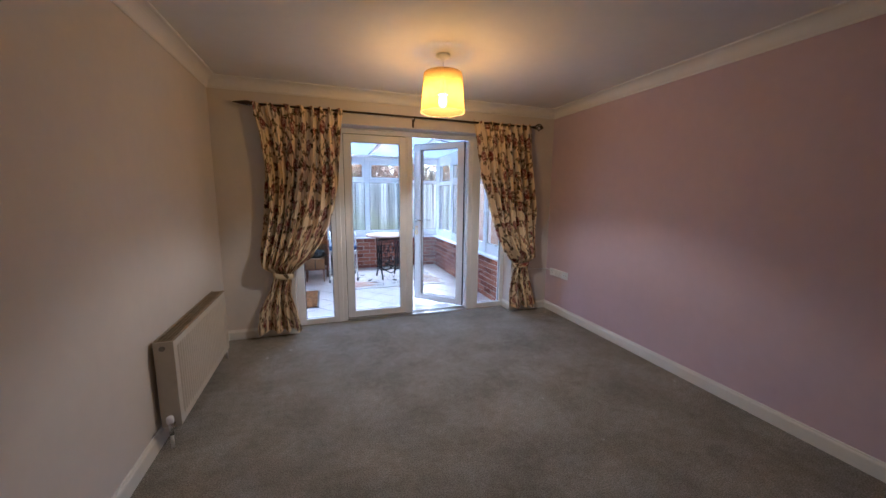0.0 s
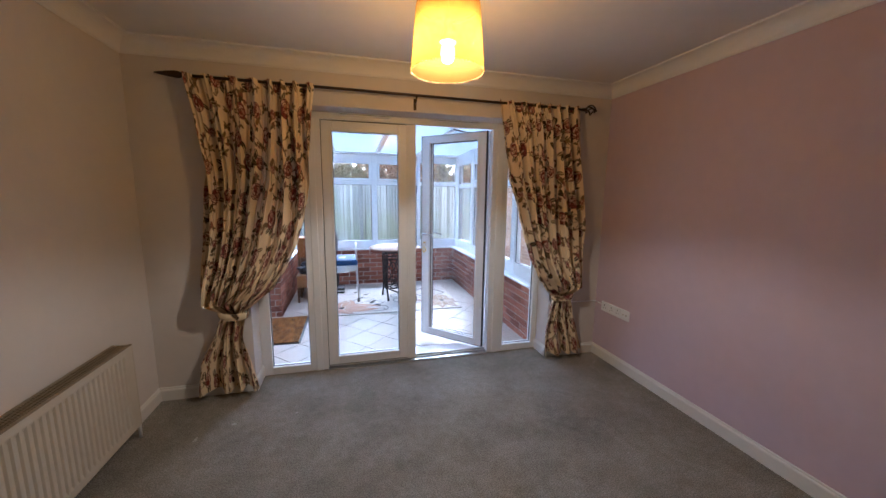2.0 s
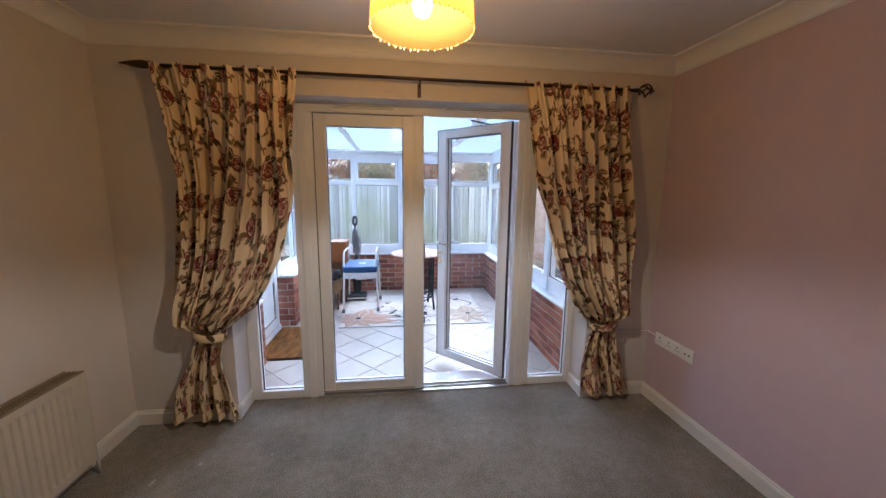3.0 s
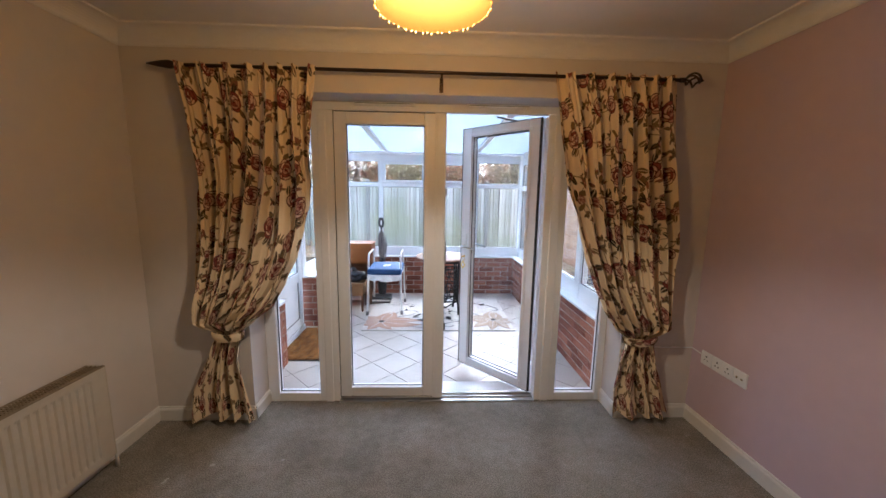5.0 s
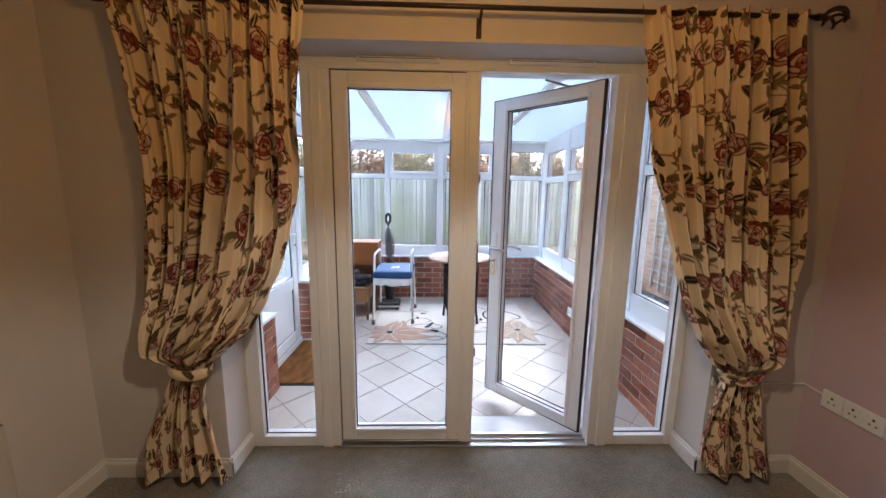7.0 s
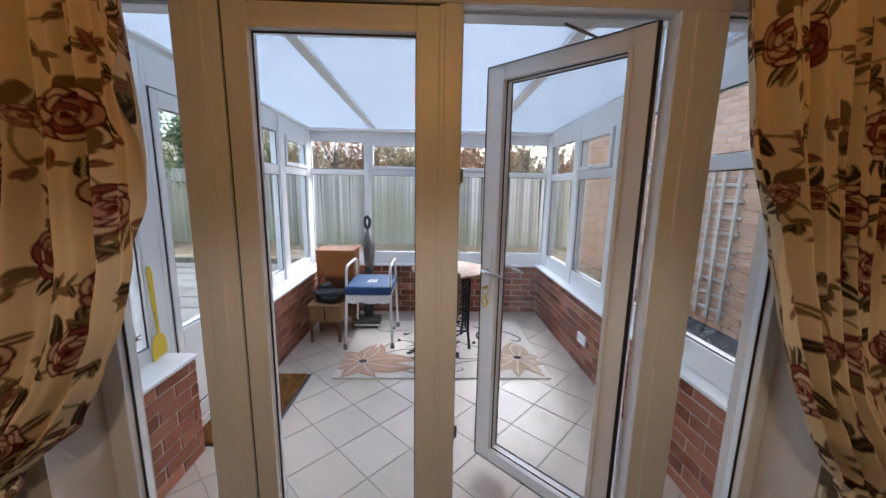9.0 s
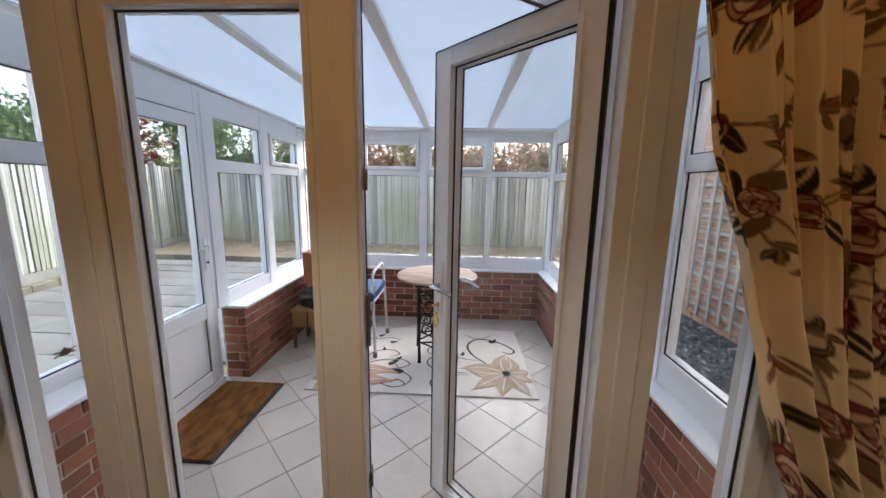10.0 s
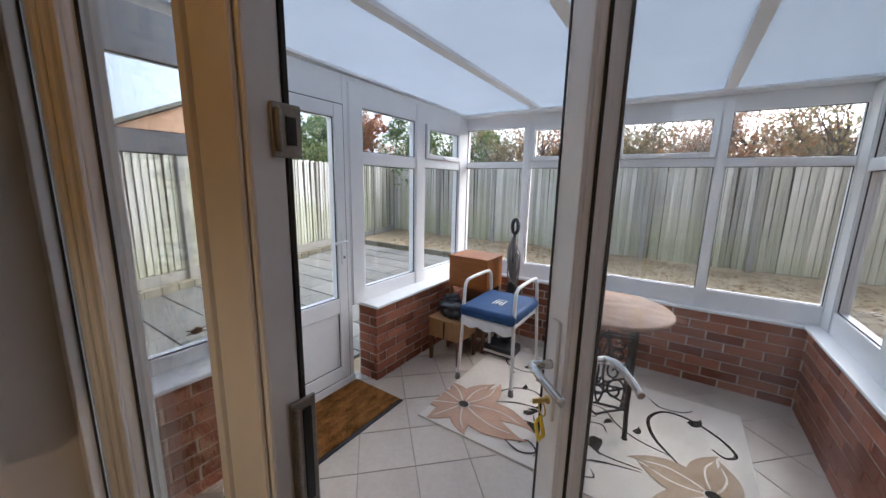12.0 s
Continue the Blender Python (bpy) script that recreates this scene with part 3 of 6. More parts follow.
def glazed_side(name, label, m, z0, z1, posts, bands, panes, sign=1):
    """Posts and rails of a glazed wall, panes (a0, a1, z0, z1, opens) in their gaps. Along-values are mirrored where sign is -1."""
    t = thing(name, label, "window", kind="structure", at=m)
    flip = lambda a0, a1: (a0, a1) if sign > 0 else (-a1, -a0)
    for a0, a1 in posts:
        a0, a1 = flip(a0, a1)
        part("post", boxes((a0, a1, -0.035, 0.035, z0, z1), (a0 + 0.008, a1 - 0.008, -0.042, -0.035, z0, z1), bevel=0.004), M_UPVC, t)
    for a0, a1, b0, b1 in bands:
        a0, a1 = flip(a0, a1)
        part("rail", boxes((a0, a1, -0.034, 0.034, b0, b1), bevel=0.004), M_UPVC, t)
    for a0, a1, b0, b1, opens in panes:
        a0, a1 = flip(a0, a1)
        if opens:
            s = part("sash", ring(a0 + 0.002, a1 - 0.002, b0 + 0.002, b1 - 0.002, -0.055, 0.02, 0.038, 0.004), M_UPVC, t)
            h = (a0 + a1) / 2
            part("handle", boxes((h - 0.016, h + 0.016, -0.064, -0.055, b0 + 0.008, b0 + 0.032), (h - 0.055, h + 0.012, -0.082, -0.066, b0 + 0.014, b0 + 0.027), bevel=0.003), M_UPVC, s)
            gasket("gasket", a0 + 0.038, a1 - 0.038, b0 + 0.038, b1 - 0.038, -0.040, -0.034, s, 0.005)
            gasket("gasket", a0 + 0.0005, a1 - 0.0005, b0 + 0.0005, b1 - 0.0005, -0.0385, -0.0345, s, 0.004)
            a0, a1, b0, b1 = a0 + 0.036, a1 - 0.036, b0 + 0.036, b1 - 0.036
        else:
            gasket("gasket", a0 - 0.002, a1 + 0.002, b0 - 0.002, b1 + 0.002, -0.022, -0.016, t, 0.007)
        pane("pane", a0, a1, b0, b1, 0.0, t)
    return t


FR = "white upvc conservatory frame with top lights"
glazed_side("window_1", FR, side("west", GXL), ZS, 2.07,
            [(4.25, 4.34), (4.645, 4.775)], [(4.34, 4.645, ZS, 0.63), (4.34, 4.645, 1.54, 1.63), (4.25, 4.775, 1.915, 2.11)],
            [(4.34, 4.645, 0.63, 1.54, 0), (4.34, 4.645, 1.63, 1.915, 0)])
glazed_side("window_2", FR, side("west", GXL), ZS, 2.07,
            [(5.55, 5.685), (6.275, 6.41), (6.975, 7.19)],
            [(5.685, 6.275, ZS, 0.66), (5.685, 6.275, 1.555, 1.645), (6.41, 6.975, ZS, 0.645), (6.41, 6.975, 1.57, 1.645), (5.55, 7.19, 1.935, 2.11)],
            [(5.685, 6.275, 0.66, 1.555, 0), (5.685, 6.275, 1.645, 1.935, 0), (6.41, 6.975, 0.645, 1.57, 0), (6.41, 6.975, 1.645, 1.935, 1)])
glazed_side("window_3", FR, side("north", GYB), ZS, 2.07,
            [(-0.38, -0.31), (0.295, 0.365), (0.995, 1.085), (1.735, 1.80), (2.425, 2.51)],
            [(-0.31, 2.425, ZS, 0.69), (-0.31, 2.425, 1.595, 1.655), (-0.38, 2.51, 1.965, 2.09)],
            [(-0.31, 0.295, 0.69, 1.595, 0), (0.365, 0.995, 0.69, 1.595, 0), (1.085, 1.735, 0.69, 1.595, 0), (1.80, 2.425, 0.69, 1.595, 0),
             (-0.31, 0.295, 1.655, 1.965, 0), (0.365, 0.995, 1.655, 1.965, 1), (1.085, 1.735, 1.655, 1.965, 1), (1.80, 2.425, 1.655, 1.965, 0)])
glazed_side("window_4", FR, side("east", GXR), ZS, 2.07,
            [(4.25, 4.34), (4.785, 4.90), (5.50, 5.60), (6.21, 6.35), (6.975, 7.19)],
            [(4.34, 6.975, ZS, 0.70), (4.34, 6.975, 1.557, 1.63), (4.25, 7.19, 1.93, 2.11)],
            [(4.34, 4.785, 0.70, 1.557, 0), (4.90, 5.50, 0.70, 1.557, 0), (5.60, 6.21, 0.70, 1.557, 0), (6.35, 6.975, 0.70, 1.557, 0),
             (4.34, 4.785, 1.63, 1.93, 0), (4.90, 5.50, 1.63, 1.93, 0), (5.60, 6.21, 1.63, 1.93, 1), (6.35, 6.975, 1.63, 1.93, 0)], sign=-1)

# side door to the garden
gd = thing("door_2", "white upvc half glazed garden door, closed", "door", kind="structure", at=side("west", GXL))
part("door_frame", boxes((4.775, 4.81, -0.035, 0.035, ZF, 2.11), (5.51, 5.55, -0.035, 0.035, ZF, 2.11), (4.81, 5.51, -0.034, 0.034, 1.925, 2.11), (4.775, 5.55, -0.05, 0.05, ZF - 0.02, 0.03), bevel=0.004), M_UPVC, gd)
gl = part("leaf", boxes((4.815, 4.862, -0.045, 0.025, 0.035, 1.92), (5.43, 5.505, -0.045, 0.025, 0.035, 1.92), (4.862, 5.43, -0.044, 0.024, 1.835, 1.92), (4.862, 5.43, -0.044, 0.024, 0.53, 0.64), (4.862, 5.43, -0.044, 0.024, 0.035, 0.13), bevel=0.005), M_UPVC, gd)
part("panel", boxes((4.862, 5.43, -0.028, 0.01, 0.13, 0.53), bevel=0.003), M_UPVC, gl)
gasket("panel_gasket", 4.861, 5.431, 0.129, 0.531, -0.034, -0.028, gl, 0.003)
pane("pane", 4.862, 5.43, 0.64, 1.835, -0.01, gd)
gasket("gasket", 4.860, 5.432, 0.638, 1.837, -0.034, -0.026, gl, 0.006)
gasket("gasket", 4.8105, 5.5095, 0.031, 1.9245, -0.0405, -0.036, gd, 0.004)
hp = part("handle_plate", boxes((5.455, 5.483, -0.052, -0.045, 0.88, 1.10), bevel=0.003), M_UPVC, gl)
part("lever", tube(tube(bmesh.new(), [(5.469, -0.05, 1.04), (5.469, -0.095, 1.04)], 0.009), smooth_line([(5.469, -0.093, 1.04), (5.43, -0.098, 1.044), (5.36, -0.092, 1.036)], 5), 0.009), M_UPVC, hp)
part("cylinder", tube(bmesh.new(), [(5.469, -0.045, 0.93), (5.469, -0.062, 0.93)], 0.009), M_CHROME, hp)

# roof of opal sheets on white bars, low slope
roof = thing("conservatory_roof", "opal plastic sheet roof on white glazing bars", "roof", kind="structure")
RZ0, RZ1, RYA, RYB = 2.150, 2.095, YO, 7.22


def sloped(bm, x0, x1, y0, y1, up0, up1):
    rz = lambda y: RZ0 + (RZ1 - RZ0) * (y - RYA) / (RYB - RYA)
    v = [bm.verts.new((x, y, rz(y) + u)) for x in (x0, x1) for y in (y0, y1) for u in (up0, up1)]
    for f in ((0, 1, 3, 2), (4, 6, 7, 5), (0, 4, 5, 1), (2, 3, 7, 6), (0, 2, 6, 4), (1, 5, 7, 3)):
        bm.faces.new([v[k] for k in f])
    return bm


EDGES = (-0.40, 0.43, 1.09, 1.75, 2.54)
for a, b in zip(EDGES, EDGES[1:]):
    part("roof_sheet", sloped(bmesh.new(), a, b, RYA, RYB, 0.010, 0.020), M_POLY, roof, "opal polycarbonate roof sheet")
for x in EDGES[1:-1]:
    part("glazing_bar", sloped(sloped(bmesh.new(), x - 0.030, x + 0.030, RYA, 7.05, -0.010, 0.009), x - 0.022, x + 0.022, RYA, RYB, 0.021, 0.05), M_UPVC, roof)
for x in (-0.385, 2.47):
    part("edge_trim", sloped(sloped(bmesh.new(), x - 0.02, x + 0.09 if x < 0 else x + 0.03, RYA, 7.2, -0.006, 0.009), x - 0.02, x + 0.06, RYA, RYB, 0.021, 0.06), M_UPVC, roof)
part("eaves_beam", boxes((-0.40, 2.54, 6.985, 7.21, 2.075, 2.094), (-0.42, 2.56, 7.21, 7.27, 2.0, 2.14), bevel=0.004), M_UPVC, roof)
part("wall_plate", boxes((-0.40, 2.54, YO, YO + 0.07, 2.036, 2.146), bevel=0.003), M_UPVC, roof)
bm = bmesh.new()
for k in range(185):
    x = -0.30 + 0.0145 * k
    v = [bm.verts.new(p) for p in ((x, YO + 0.0715, 2.050), (x + 0.006, YO + 0.0715, 2.050), (x + 0.011, YO + 0.0715, 2.084), (x + 0.005, YO + 0.0715, 2.084))]
    r = bmesh.ops.extrude_face_region(bm, geom=[bm.faces.new(v)])
    bmesh.ops.translate(bm, verts=[e for e in r["geom"] if isinstance(e, bmesh.types.BMVert)], vec=(0, -0.004, 0))
box(bm, -0.40, 2.54, YO + 0.0695, YO + 0.073, 2.038, 2.043)
part("vent_strip", bm, M_SEAL, roof, "dark slots of the roof vent strip")
part("flashing", boxes((-0.42, 2.56, YO, YO + 0.16, 2.205, 2.215)), M_DARK_METAL, roof)


ps = thing("wall_socket", "white plastic double socket on the brick plinth", "wall socket")
psp = part("faceplate", boxes((CXR - 0.016, CXR + 0.004, 5.615, 5.761, 0.182, 0.268), bevel=0.003), M_UPVC, ps)
for y in (5.652, 5.724):
    part("pin_hole", boxes((CXR - 0.0172, CXR - 0.0158, y - 0.004, y + 0.004, 0.234, 0.244), (CXR - 0.0172, CXR - 0.0158, y - 0.015, y - 0.008, 0.212, 0.218), (CXR - 0.0172, CXR - 0.0158, y + 0.008, y + 0.015, 0.212, 0.218)), M_SEAL, psp)


# ---- pendant lamp ----
lamp = thing("pendant_lamp", "lit pendant lamp with yellow-cream fabric drum shade", "ceiling lamp", at=pose(LAMP[0], LAMP[1], ZC))
part("ceiling_rose", lathe(bmesh.new(), [(0, 0), (0.048, 0), (0.05, -0.008), (0.044, -0.022), (0.018, -0.028), (0.010, -0.045), (0, -0.045)]), M_UPVC, lamp)
part("cord", tube(bmesh.new(), [(0, 0, -0.04), (0.001, 0, -0.17)], 0.0035, 8), M_UPVC, lamp)
part("lamp_holder", lathe(bmesh.new(), [(0, -0.165), (0.012, -0.165), (0.019, -0.185), (0.019, -0.225), (0.016, -0.235), (0, -0.235)]), M_UPVC, lamp)
M_BULB = bpy.data.materials.new("lit_bulb")
M_BULB.use_nodes = True
bn, bl = nodes_of(M_BULB)
bn["Principled BSDF"].inputs["Emission Color"].default_value = (1.0, 0.78, 0.42, 1)
bn["Principled BSDF"].inputs["Emission Strength"].default_value = 4.0
# Unseen opaque collar, added to hold the bulb's light off the ceiling.
part("uplight_blocker", lathe(bmesh.new(), [(0, -0.236), (0.018, -0.236), (0.033, -0.250), (0.036, -0.262), (0.036, -0.268), (0.02, -0.270), (0, -0.270)]), M_UPVC, lamp)
part("bulb", lathe(bmesh.new(), [(0, -0.235), (0.014, -0.237), (0.017, -0.26), (0.030, -0.295), (0.031, -0.32), (0.022, -0.345), (0, -0.356)]), M_BULB, lamp).visible_shadow = False
M_SHADE = thin_mat("cream_lamp_fabric", (0.74, 0.46, 0.11), (0.30, 0.155, 0.016), 0.85, 0.48, 60.0, 0.35, (1.0, 0.86, 0.58))
M_FRINGE = thin_mat("cream_fringe", (0.80, 0.60, 0.28), (0.95, 0.70, 0.25), 0.5, 0.0, 60.0, 0.2)
sh = part("shade", lathe(bmesh.new(), [(0.128, -0.125), (0.132, -0.122), (0.136, -0.125), (0.1375, -0.135), (0.158, -0.375), (0.158, -0.385), (0.155, -0.385), (0.134, -0.135), (0.128, -0.129), (0.128, -0.125)], sides=48), M_SHADE, lamp)
random.seed(5)
bm = bmesh.new()
for k in range(60):
    a = 2 * math.pi * k / 60 + random.uniform(-0.03, 0.03)
    d = random.uniform(0.002, 0.009)
    p = Vector((0.1575 * math.cos(a), 0.1575 * math.sin(a), -0.384))
    tube(bm, [p, p + Vector((random.uniform(-0.003, 0.003), random.uniform(-0.003, 0.003), -d))], [0.0022, 0.0030], 5)
part("fringe", bm, M_FRINGE, sh, "short cream bobble fringe")
part("shade_ring", tube(tube(tube(bmesh.new(), [(-0.13, 0, -0.135), (0.13, 0, -0.135)], 0.0015, 5), [(0, -0.13, -0.135), (0, 0.13, -0.135)], 0.0015, 5), [(0.131 * math.cos(a), 0.131 * math.sin(a), -0.137) for a in [2 * math.pi * k / 32 for k in range(33)]], 0.0018, 5), M_UPVC, sh)

# ---- radiator ----
rad = thing("radiator", "cream ribbed panel radiator on the cream wall", "radiator")
RY0, RY1, RZA, RZB, RFX = 2.415, 3.458, 0.10, 0.588, -0.548
bm = bmesh.new()
n = int((RY1 - RY0 - 0.08) / 0.0333)
ys = [RY0, RY0 + 0.03] + [RY0 + 0.04 + 0.0333 * k + o for k in range(n) for o in (0.006, 0.012, 0.024, 0.030)] + [RY1 - 0.03, RY1]
deep = [0, 0] + [d for k in range(n) for d in (0, -0.007, -0.007, 0)] + [0, 0]
zs = [RZA, RZA + 0.035, RZA + 0.05, RZB - 0.05, RZB - 0.035, RZB]
grid = [[bm.verts.new((RFX + (d if 1 < zi < 4 else 0), y, z)) for y, d in zip(ys, deep)] for zi, z in enumerate(zs)]
for r0, r1 in zip(grid, grid[1:]):
    for k in range(len(ys) - 1):
        bm.faces.new((r0[k], r0[k + 1], r1[k + 1], r1[k]))
box(bm, RFX - 0.014, RFX - 0.0085, RY0 + 0.001, RY1 - 0.001, RZA, RZB)
part("front_panel", bm, M_RADIATOR, rad)
part("rear_panel", boxes((-0.638, -0.626, RY0 + 0.002, RY1 - 0.002, RZA, RZB), bevel=0.003), M_RADIATOR, rad)
for y0, y1 in ((RY0 - 0.004, RY0 + 0.001), (RY1 - 0.001, RY1 + 0.004)):
    part("end_panel", boxes((-0.640, RFX + 0.002, y0, y1, RZA - 0.002, RZB + 0.004), bevel=0.002), M_RADIATOR, rad)
bm = boxes((-0.640, -0.630, RY0, RY1, RZB, RZB + 0.005), (RFX - 0.012, RFX + 0.002, RY0, RY1, RZB, RZB + 0.005))
k = RY0 + 0.004
while k < RY1 - 0.01:
    box(bm, -0.630, RFX - 0.012, k, k + 0.0032, RZB - 0.002, RZB + 0.003)
    k += 0.0125
for x in (-0.612, -0.592, -0.574):
    box(bm, x, x + 0.0025, RY0, RY1, RZB - 0.002, RZB + 0.0035)
# Slats coloured dark to stand in for the unlit radiator interior.
part("top_grille", bm, M_GRILLE_SHADE, rad, "brown top grille, darkened for its shaded inside")
part("plug", tube(bmesh.new(), [(-0.598, RY0 - 0.004, 0.555), (-0.598, RY0 - 0.010, 0.555)], 0.014, 16), M_DARK_METAL, rad, "dark blanking plug")
valve = part("valve", tube(tube(bmesh.new(), [(-0.585, RY0 - 0.004, 0.12), (-0.585, RY0 - 0.05, 0.12)], 0.011, 12), [(-0.585, RY0 - 0.04, 0.145), (-0.585, RY0 - 0.04, 0.075)], 0.012, 12), M_CHROME, rad)
part("valve_head", lathe(bmesh.new(), [(0, 0.145), (0.016, 0.145), (0.018, 0.15), (0.017, 0.175), (0.012, 0.182), (0, 0.182)], (-0.585, RY0 - 0.04, 0), 16), M_UPVC, valve)
part("pipe", tube(bmesh.new(), [(-0.585, RY0 - 0.04, 0.08), (-0.583, RY0 - 0.045, 0.0)], 0.0085, 12), M_GLOSS_WHITE, rad)
part("pipe", tube(tube(bmesh.new(), [(-0.59, RY1 - 0.01, 0.115), (-0.575, RY1 + 0.03, 0.11)], 0.010, 12), [(-0.575, RY1 + 0.03, 0.12), (-0.575, RY1 + 0.03, 0.0)], 0.0085, 12), M_GLOSS_WHITE, rad)

# ---- sockets on the mauve wall ----


def plate(name, y0, y1, label, holes):
    t = thing(name, label, "wall socket", "wall plates in the corner")
    body = part("faceplate", boxes((XR - 0.010, XR, y0, y1, 0.436, 0.522), bevel=0.003), M_UPVC, t)
    for c in holes:
        part("pin_hole", boxes((XR - 0.0112, XR - 0.0098, c - 0.004, c + 0.004, 0.488, 0.498), (XR - 0.0112, XR - 0.0098, c - 0.015, c - 0.008, 0.466, 0.472), (XR - 0.0112, XR - 0.0098, c + 0.008, c + 0.015, 0.466, 0.472)), M_SEAL, body)
    if len(holes) == 2:
        for c in (holes[0] + 0.024, holes[1] - 0.024):
            part("switch", boxes((XR - 0.014, XR - 0.010, c - 0.007, c + 0.007, 0.493, 0.513), bevel=0.001), M_UPVC, body)
    return t


plate("wall_socket", 3.716, 3.802, "white plastic single wall plate", [3.759])
plate("wall_socket", 3.566, 3.712, "white plastic double wall socket", [3.602, 3.676])
tv = thing("aerial_socket", "white plastic aerial wall plate", "wall socket", "wall plates in the corner")
tvp = part("faceplate", boxes((XR - 0.010, XR, 3.476, 3.562, 0.436, 0.522), bevel=0.003), M_UPVC, tv)
for y in (3.503, 3.535):
    part("port", tube(bmesh.new(), [(XR - 0.010, y, 0.480), (XR - 0.014, y, 0.480)], 0.006, 12), M_CHROME, tvp)
cab = thing("cable", "thin white cable clipped along the wall", "cable")
part("cable_run", tube(bmesh.new(), [(2.36, YW - 0.005, 0.505), (2.6, YW - 0.005, 0.500), (XR - 0.006, YW - 0.006, 0.497), (XR - 0.006, 3.806, 0.492)], 0.004, 8), M_UPVC, cab)
part("junction", boxes((2.356, 2.376, YW - 0.010, YW, 0.485, 0.53), bevel=0.002), M_UPVC, cab)


# ---- curtains ----
def ease(table, z):
    """Smooth reading of a short (height, value) table that runs from top to bottom."""
    zs_, vs_ = [r[0] for r in table][::-1], [r[1] for r in table][::-1]
    i = np.clip(np.searchsorted(zs_, z) - 1, 0, len(zs_) - 2)
    za, va = np.array(zs_), np.array(vs_)
    t = np.clip((z - za[i]) / (za[i + 1] - za[i]), 0, 1)
    t = t * t * (3 - 2 * t) * 0.35 + t * 0.65
    return va[i] * (1 - t) + va[i + 1] * t


CREAM, ROSE_D, ROSE_M, ROSE_L, LEAF_D, LEAF_M, STEM, PETAL = (0.86, 0.70, 0.45), (0.12, 0.022, 0.022), (0.27, 0.075, 0.06), (0.52, 0.29, 0.20), (0.05, 0.036, 0.022), (0.21, 0.135, 0.062), (0.30, 0.20, 0.10), (0.74, 0.54, 0.38)


def floral_print(s, t, seed):
    """Colour of the printed cloth at (s, t) metres on the flat fabric: roses, leaves, sprigs."""
    rnd = np.random.RandomState(seed)
    col = np.empty(s.shape + (3,))
    col[:] = CREAM

    def near(cx, cy, r):
        i = np.where((t[:, 0] > cy - r) & (t[:, 0] < cy + r))[0]
        j = np.where((s[0] > cx - r) & (s[0] < cx + r))[0]
        return (None, None) if not len(i) or not len(j) else (np.ix_(i, j), True)

    def leaf_shape(cx, cy, ang, ln, wd, colour, vein):
        k, ok = near(cx, cy, ln)
        if not ok:
            return
        dx, dy = s[k] - cx, t[k] - cy
        a, b = dx * math.cos(ang) + dy * math.sin(ang), -dx * math.sin(ang) + dy * math.cos(ang)
        q = a / ln
        half = wd * np.clip(1 - (2 * q - 0.0) ** 2, 0, None) ** 0.8
        b = b - 0.12 * ln * np.sin(q * 3)
        m = (np.abs(q) < 0.5) & (np.abs(b) < half)
        c = col[k]
        c[m] = colour
        c[m & (np.abs(b) < 0.0022)] = vein
        col[k] = c

    def rose(cx, cy, r):
        """Overlapping petals from the rim inwards, each a pale or pink lobe with a dark shaded edge."""
        k, ok = near(cx, cy, r * 1.35)
        if not ok:
            return
        dx, dy = s[k] - cx, t[k] - cy
        c, ph = col[k], rnd.rand() * 6.28
        for ring_, (dist, size_, count) in enumerate(((0.62, 0.52, 6), (0.40, 0.46, 5), (0.20, 0.36, 4), (0.0, 0.24, 1))):
            for q in range(count):
                a = ph + ring_ * 0.7 + 6.283 * q / count + rnd.uniform(-0.2, 0.2)
                px, py = dx - r * dist * math.cos(a), dy - r * dist * math.sin(a)
                along, across = px * math.cos(a) + py * math.sin(a), -px * math.sin(a) + py * math.cos(a)
                e = np.hypot(along / (r * size_ * 0.8), across / (r * size_ * rnd.uniform(0.95, 1.2)))
                tone = rnd.rand()
                fill = PETAL if tone < 0.45 else (ROSE_L if tone < 0.8 else ROSE_M)
                c[e < 1] = fill
                c[(e < 1) & (along < -0.15 * r * size_)] = ROSE_M
                c[(e < 1) & (e > 0.80) & (along > -0.3 * r * size_)] = ROSE_D
        c[np.hypot(dx, dy) < 0.13 * r] = ROSE_D
        col[k] = c

    def sprig(cx, cy, ang, ln, bend):
        for f in np.linspace(0, 1, int(ln / 0.004)):
            a = ang + bend * f
            cx, cy = cx + 0.004 * math.cos(a), cy + 0.004 * math.sin(a)
            k, ok = near(cx, cy, 0.008)
            if ok:
                c = col[k]
                c[np.hypot(s[k] - cx, t[k] - cy) < 0.0028] = STEM
                col[k] = c
        return cx, cy

    step = 0.205
    spots = [(step * (i + 0.5 * (j % 2)) + rnd.uniform(-0.035, 0.035), step * 0.9 * j + rnd.uniform(-0.035, 0.035)) for j in range(-1, 14) for i in range(-1, 11)]
    for cx, cy in spots:
        for _ in range(rnd.randint(3, 5)):
            a = rnd.uniform(0, 6.28)
            ex, ey = sprig(cx, cy, a, rnd.uniform(0.08, 0.13), rnd.uniform(-1.6, 1.6))
            for _ in range(rnd.randint(3, 6)):
                d = rnd.uniform(0, 6.28)
                leaf_shape(ex + 0.018 * math.cos(d), ey + 0.018 * math.sin(d), d, rnd.uniform(0.030, 0.052), rnd.uniform(0.006, 0.010), LEAF_D if rnd.rand() < 0.42 else (LEAF_M if rnd.rand() < 0.6 else ROSE_M), STEM)
    for cx, cy in spots:
        r = rnd.uniform(0.046, 0.062) if rnd.rand() < 0.7 else rnd.uniform(0.024, 0.032)
        for _ in range(rnd.randint(3, 5)):
            a = rnd.uniform(0, 6.28)
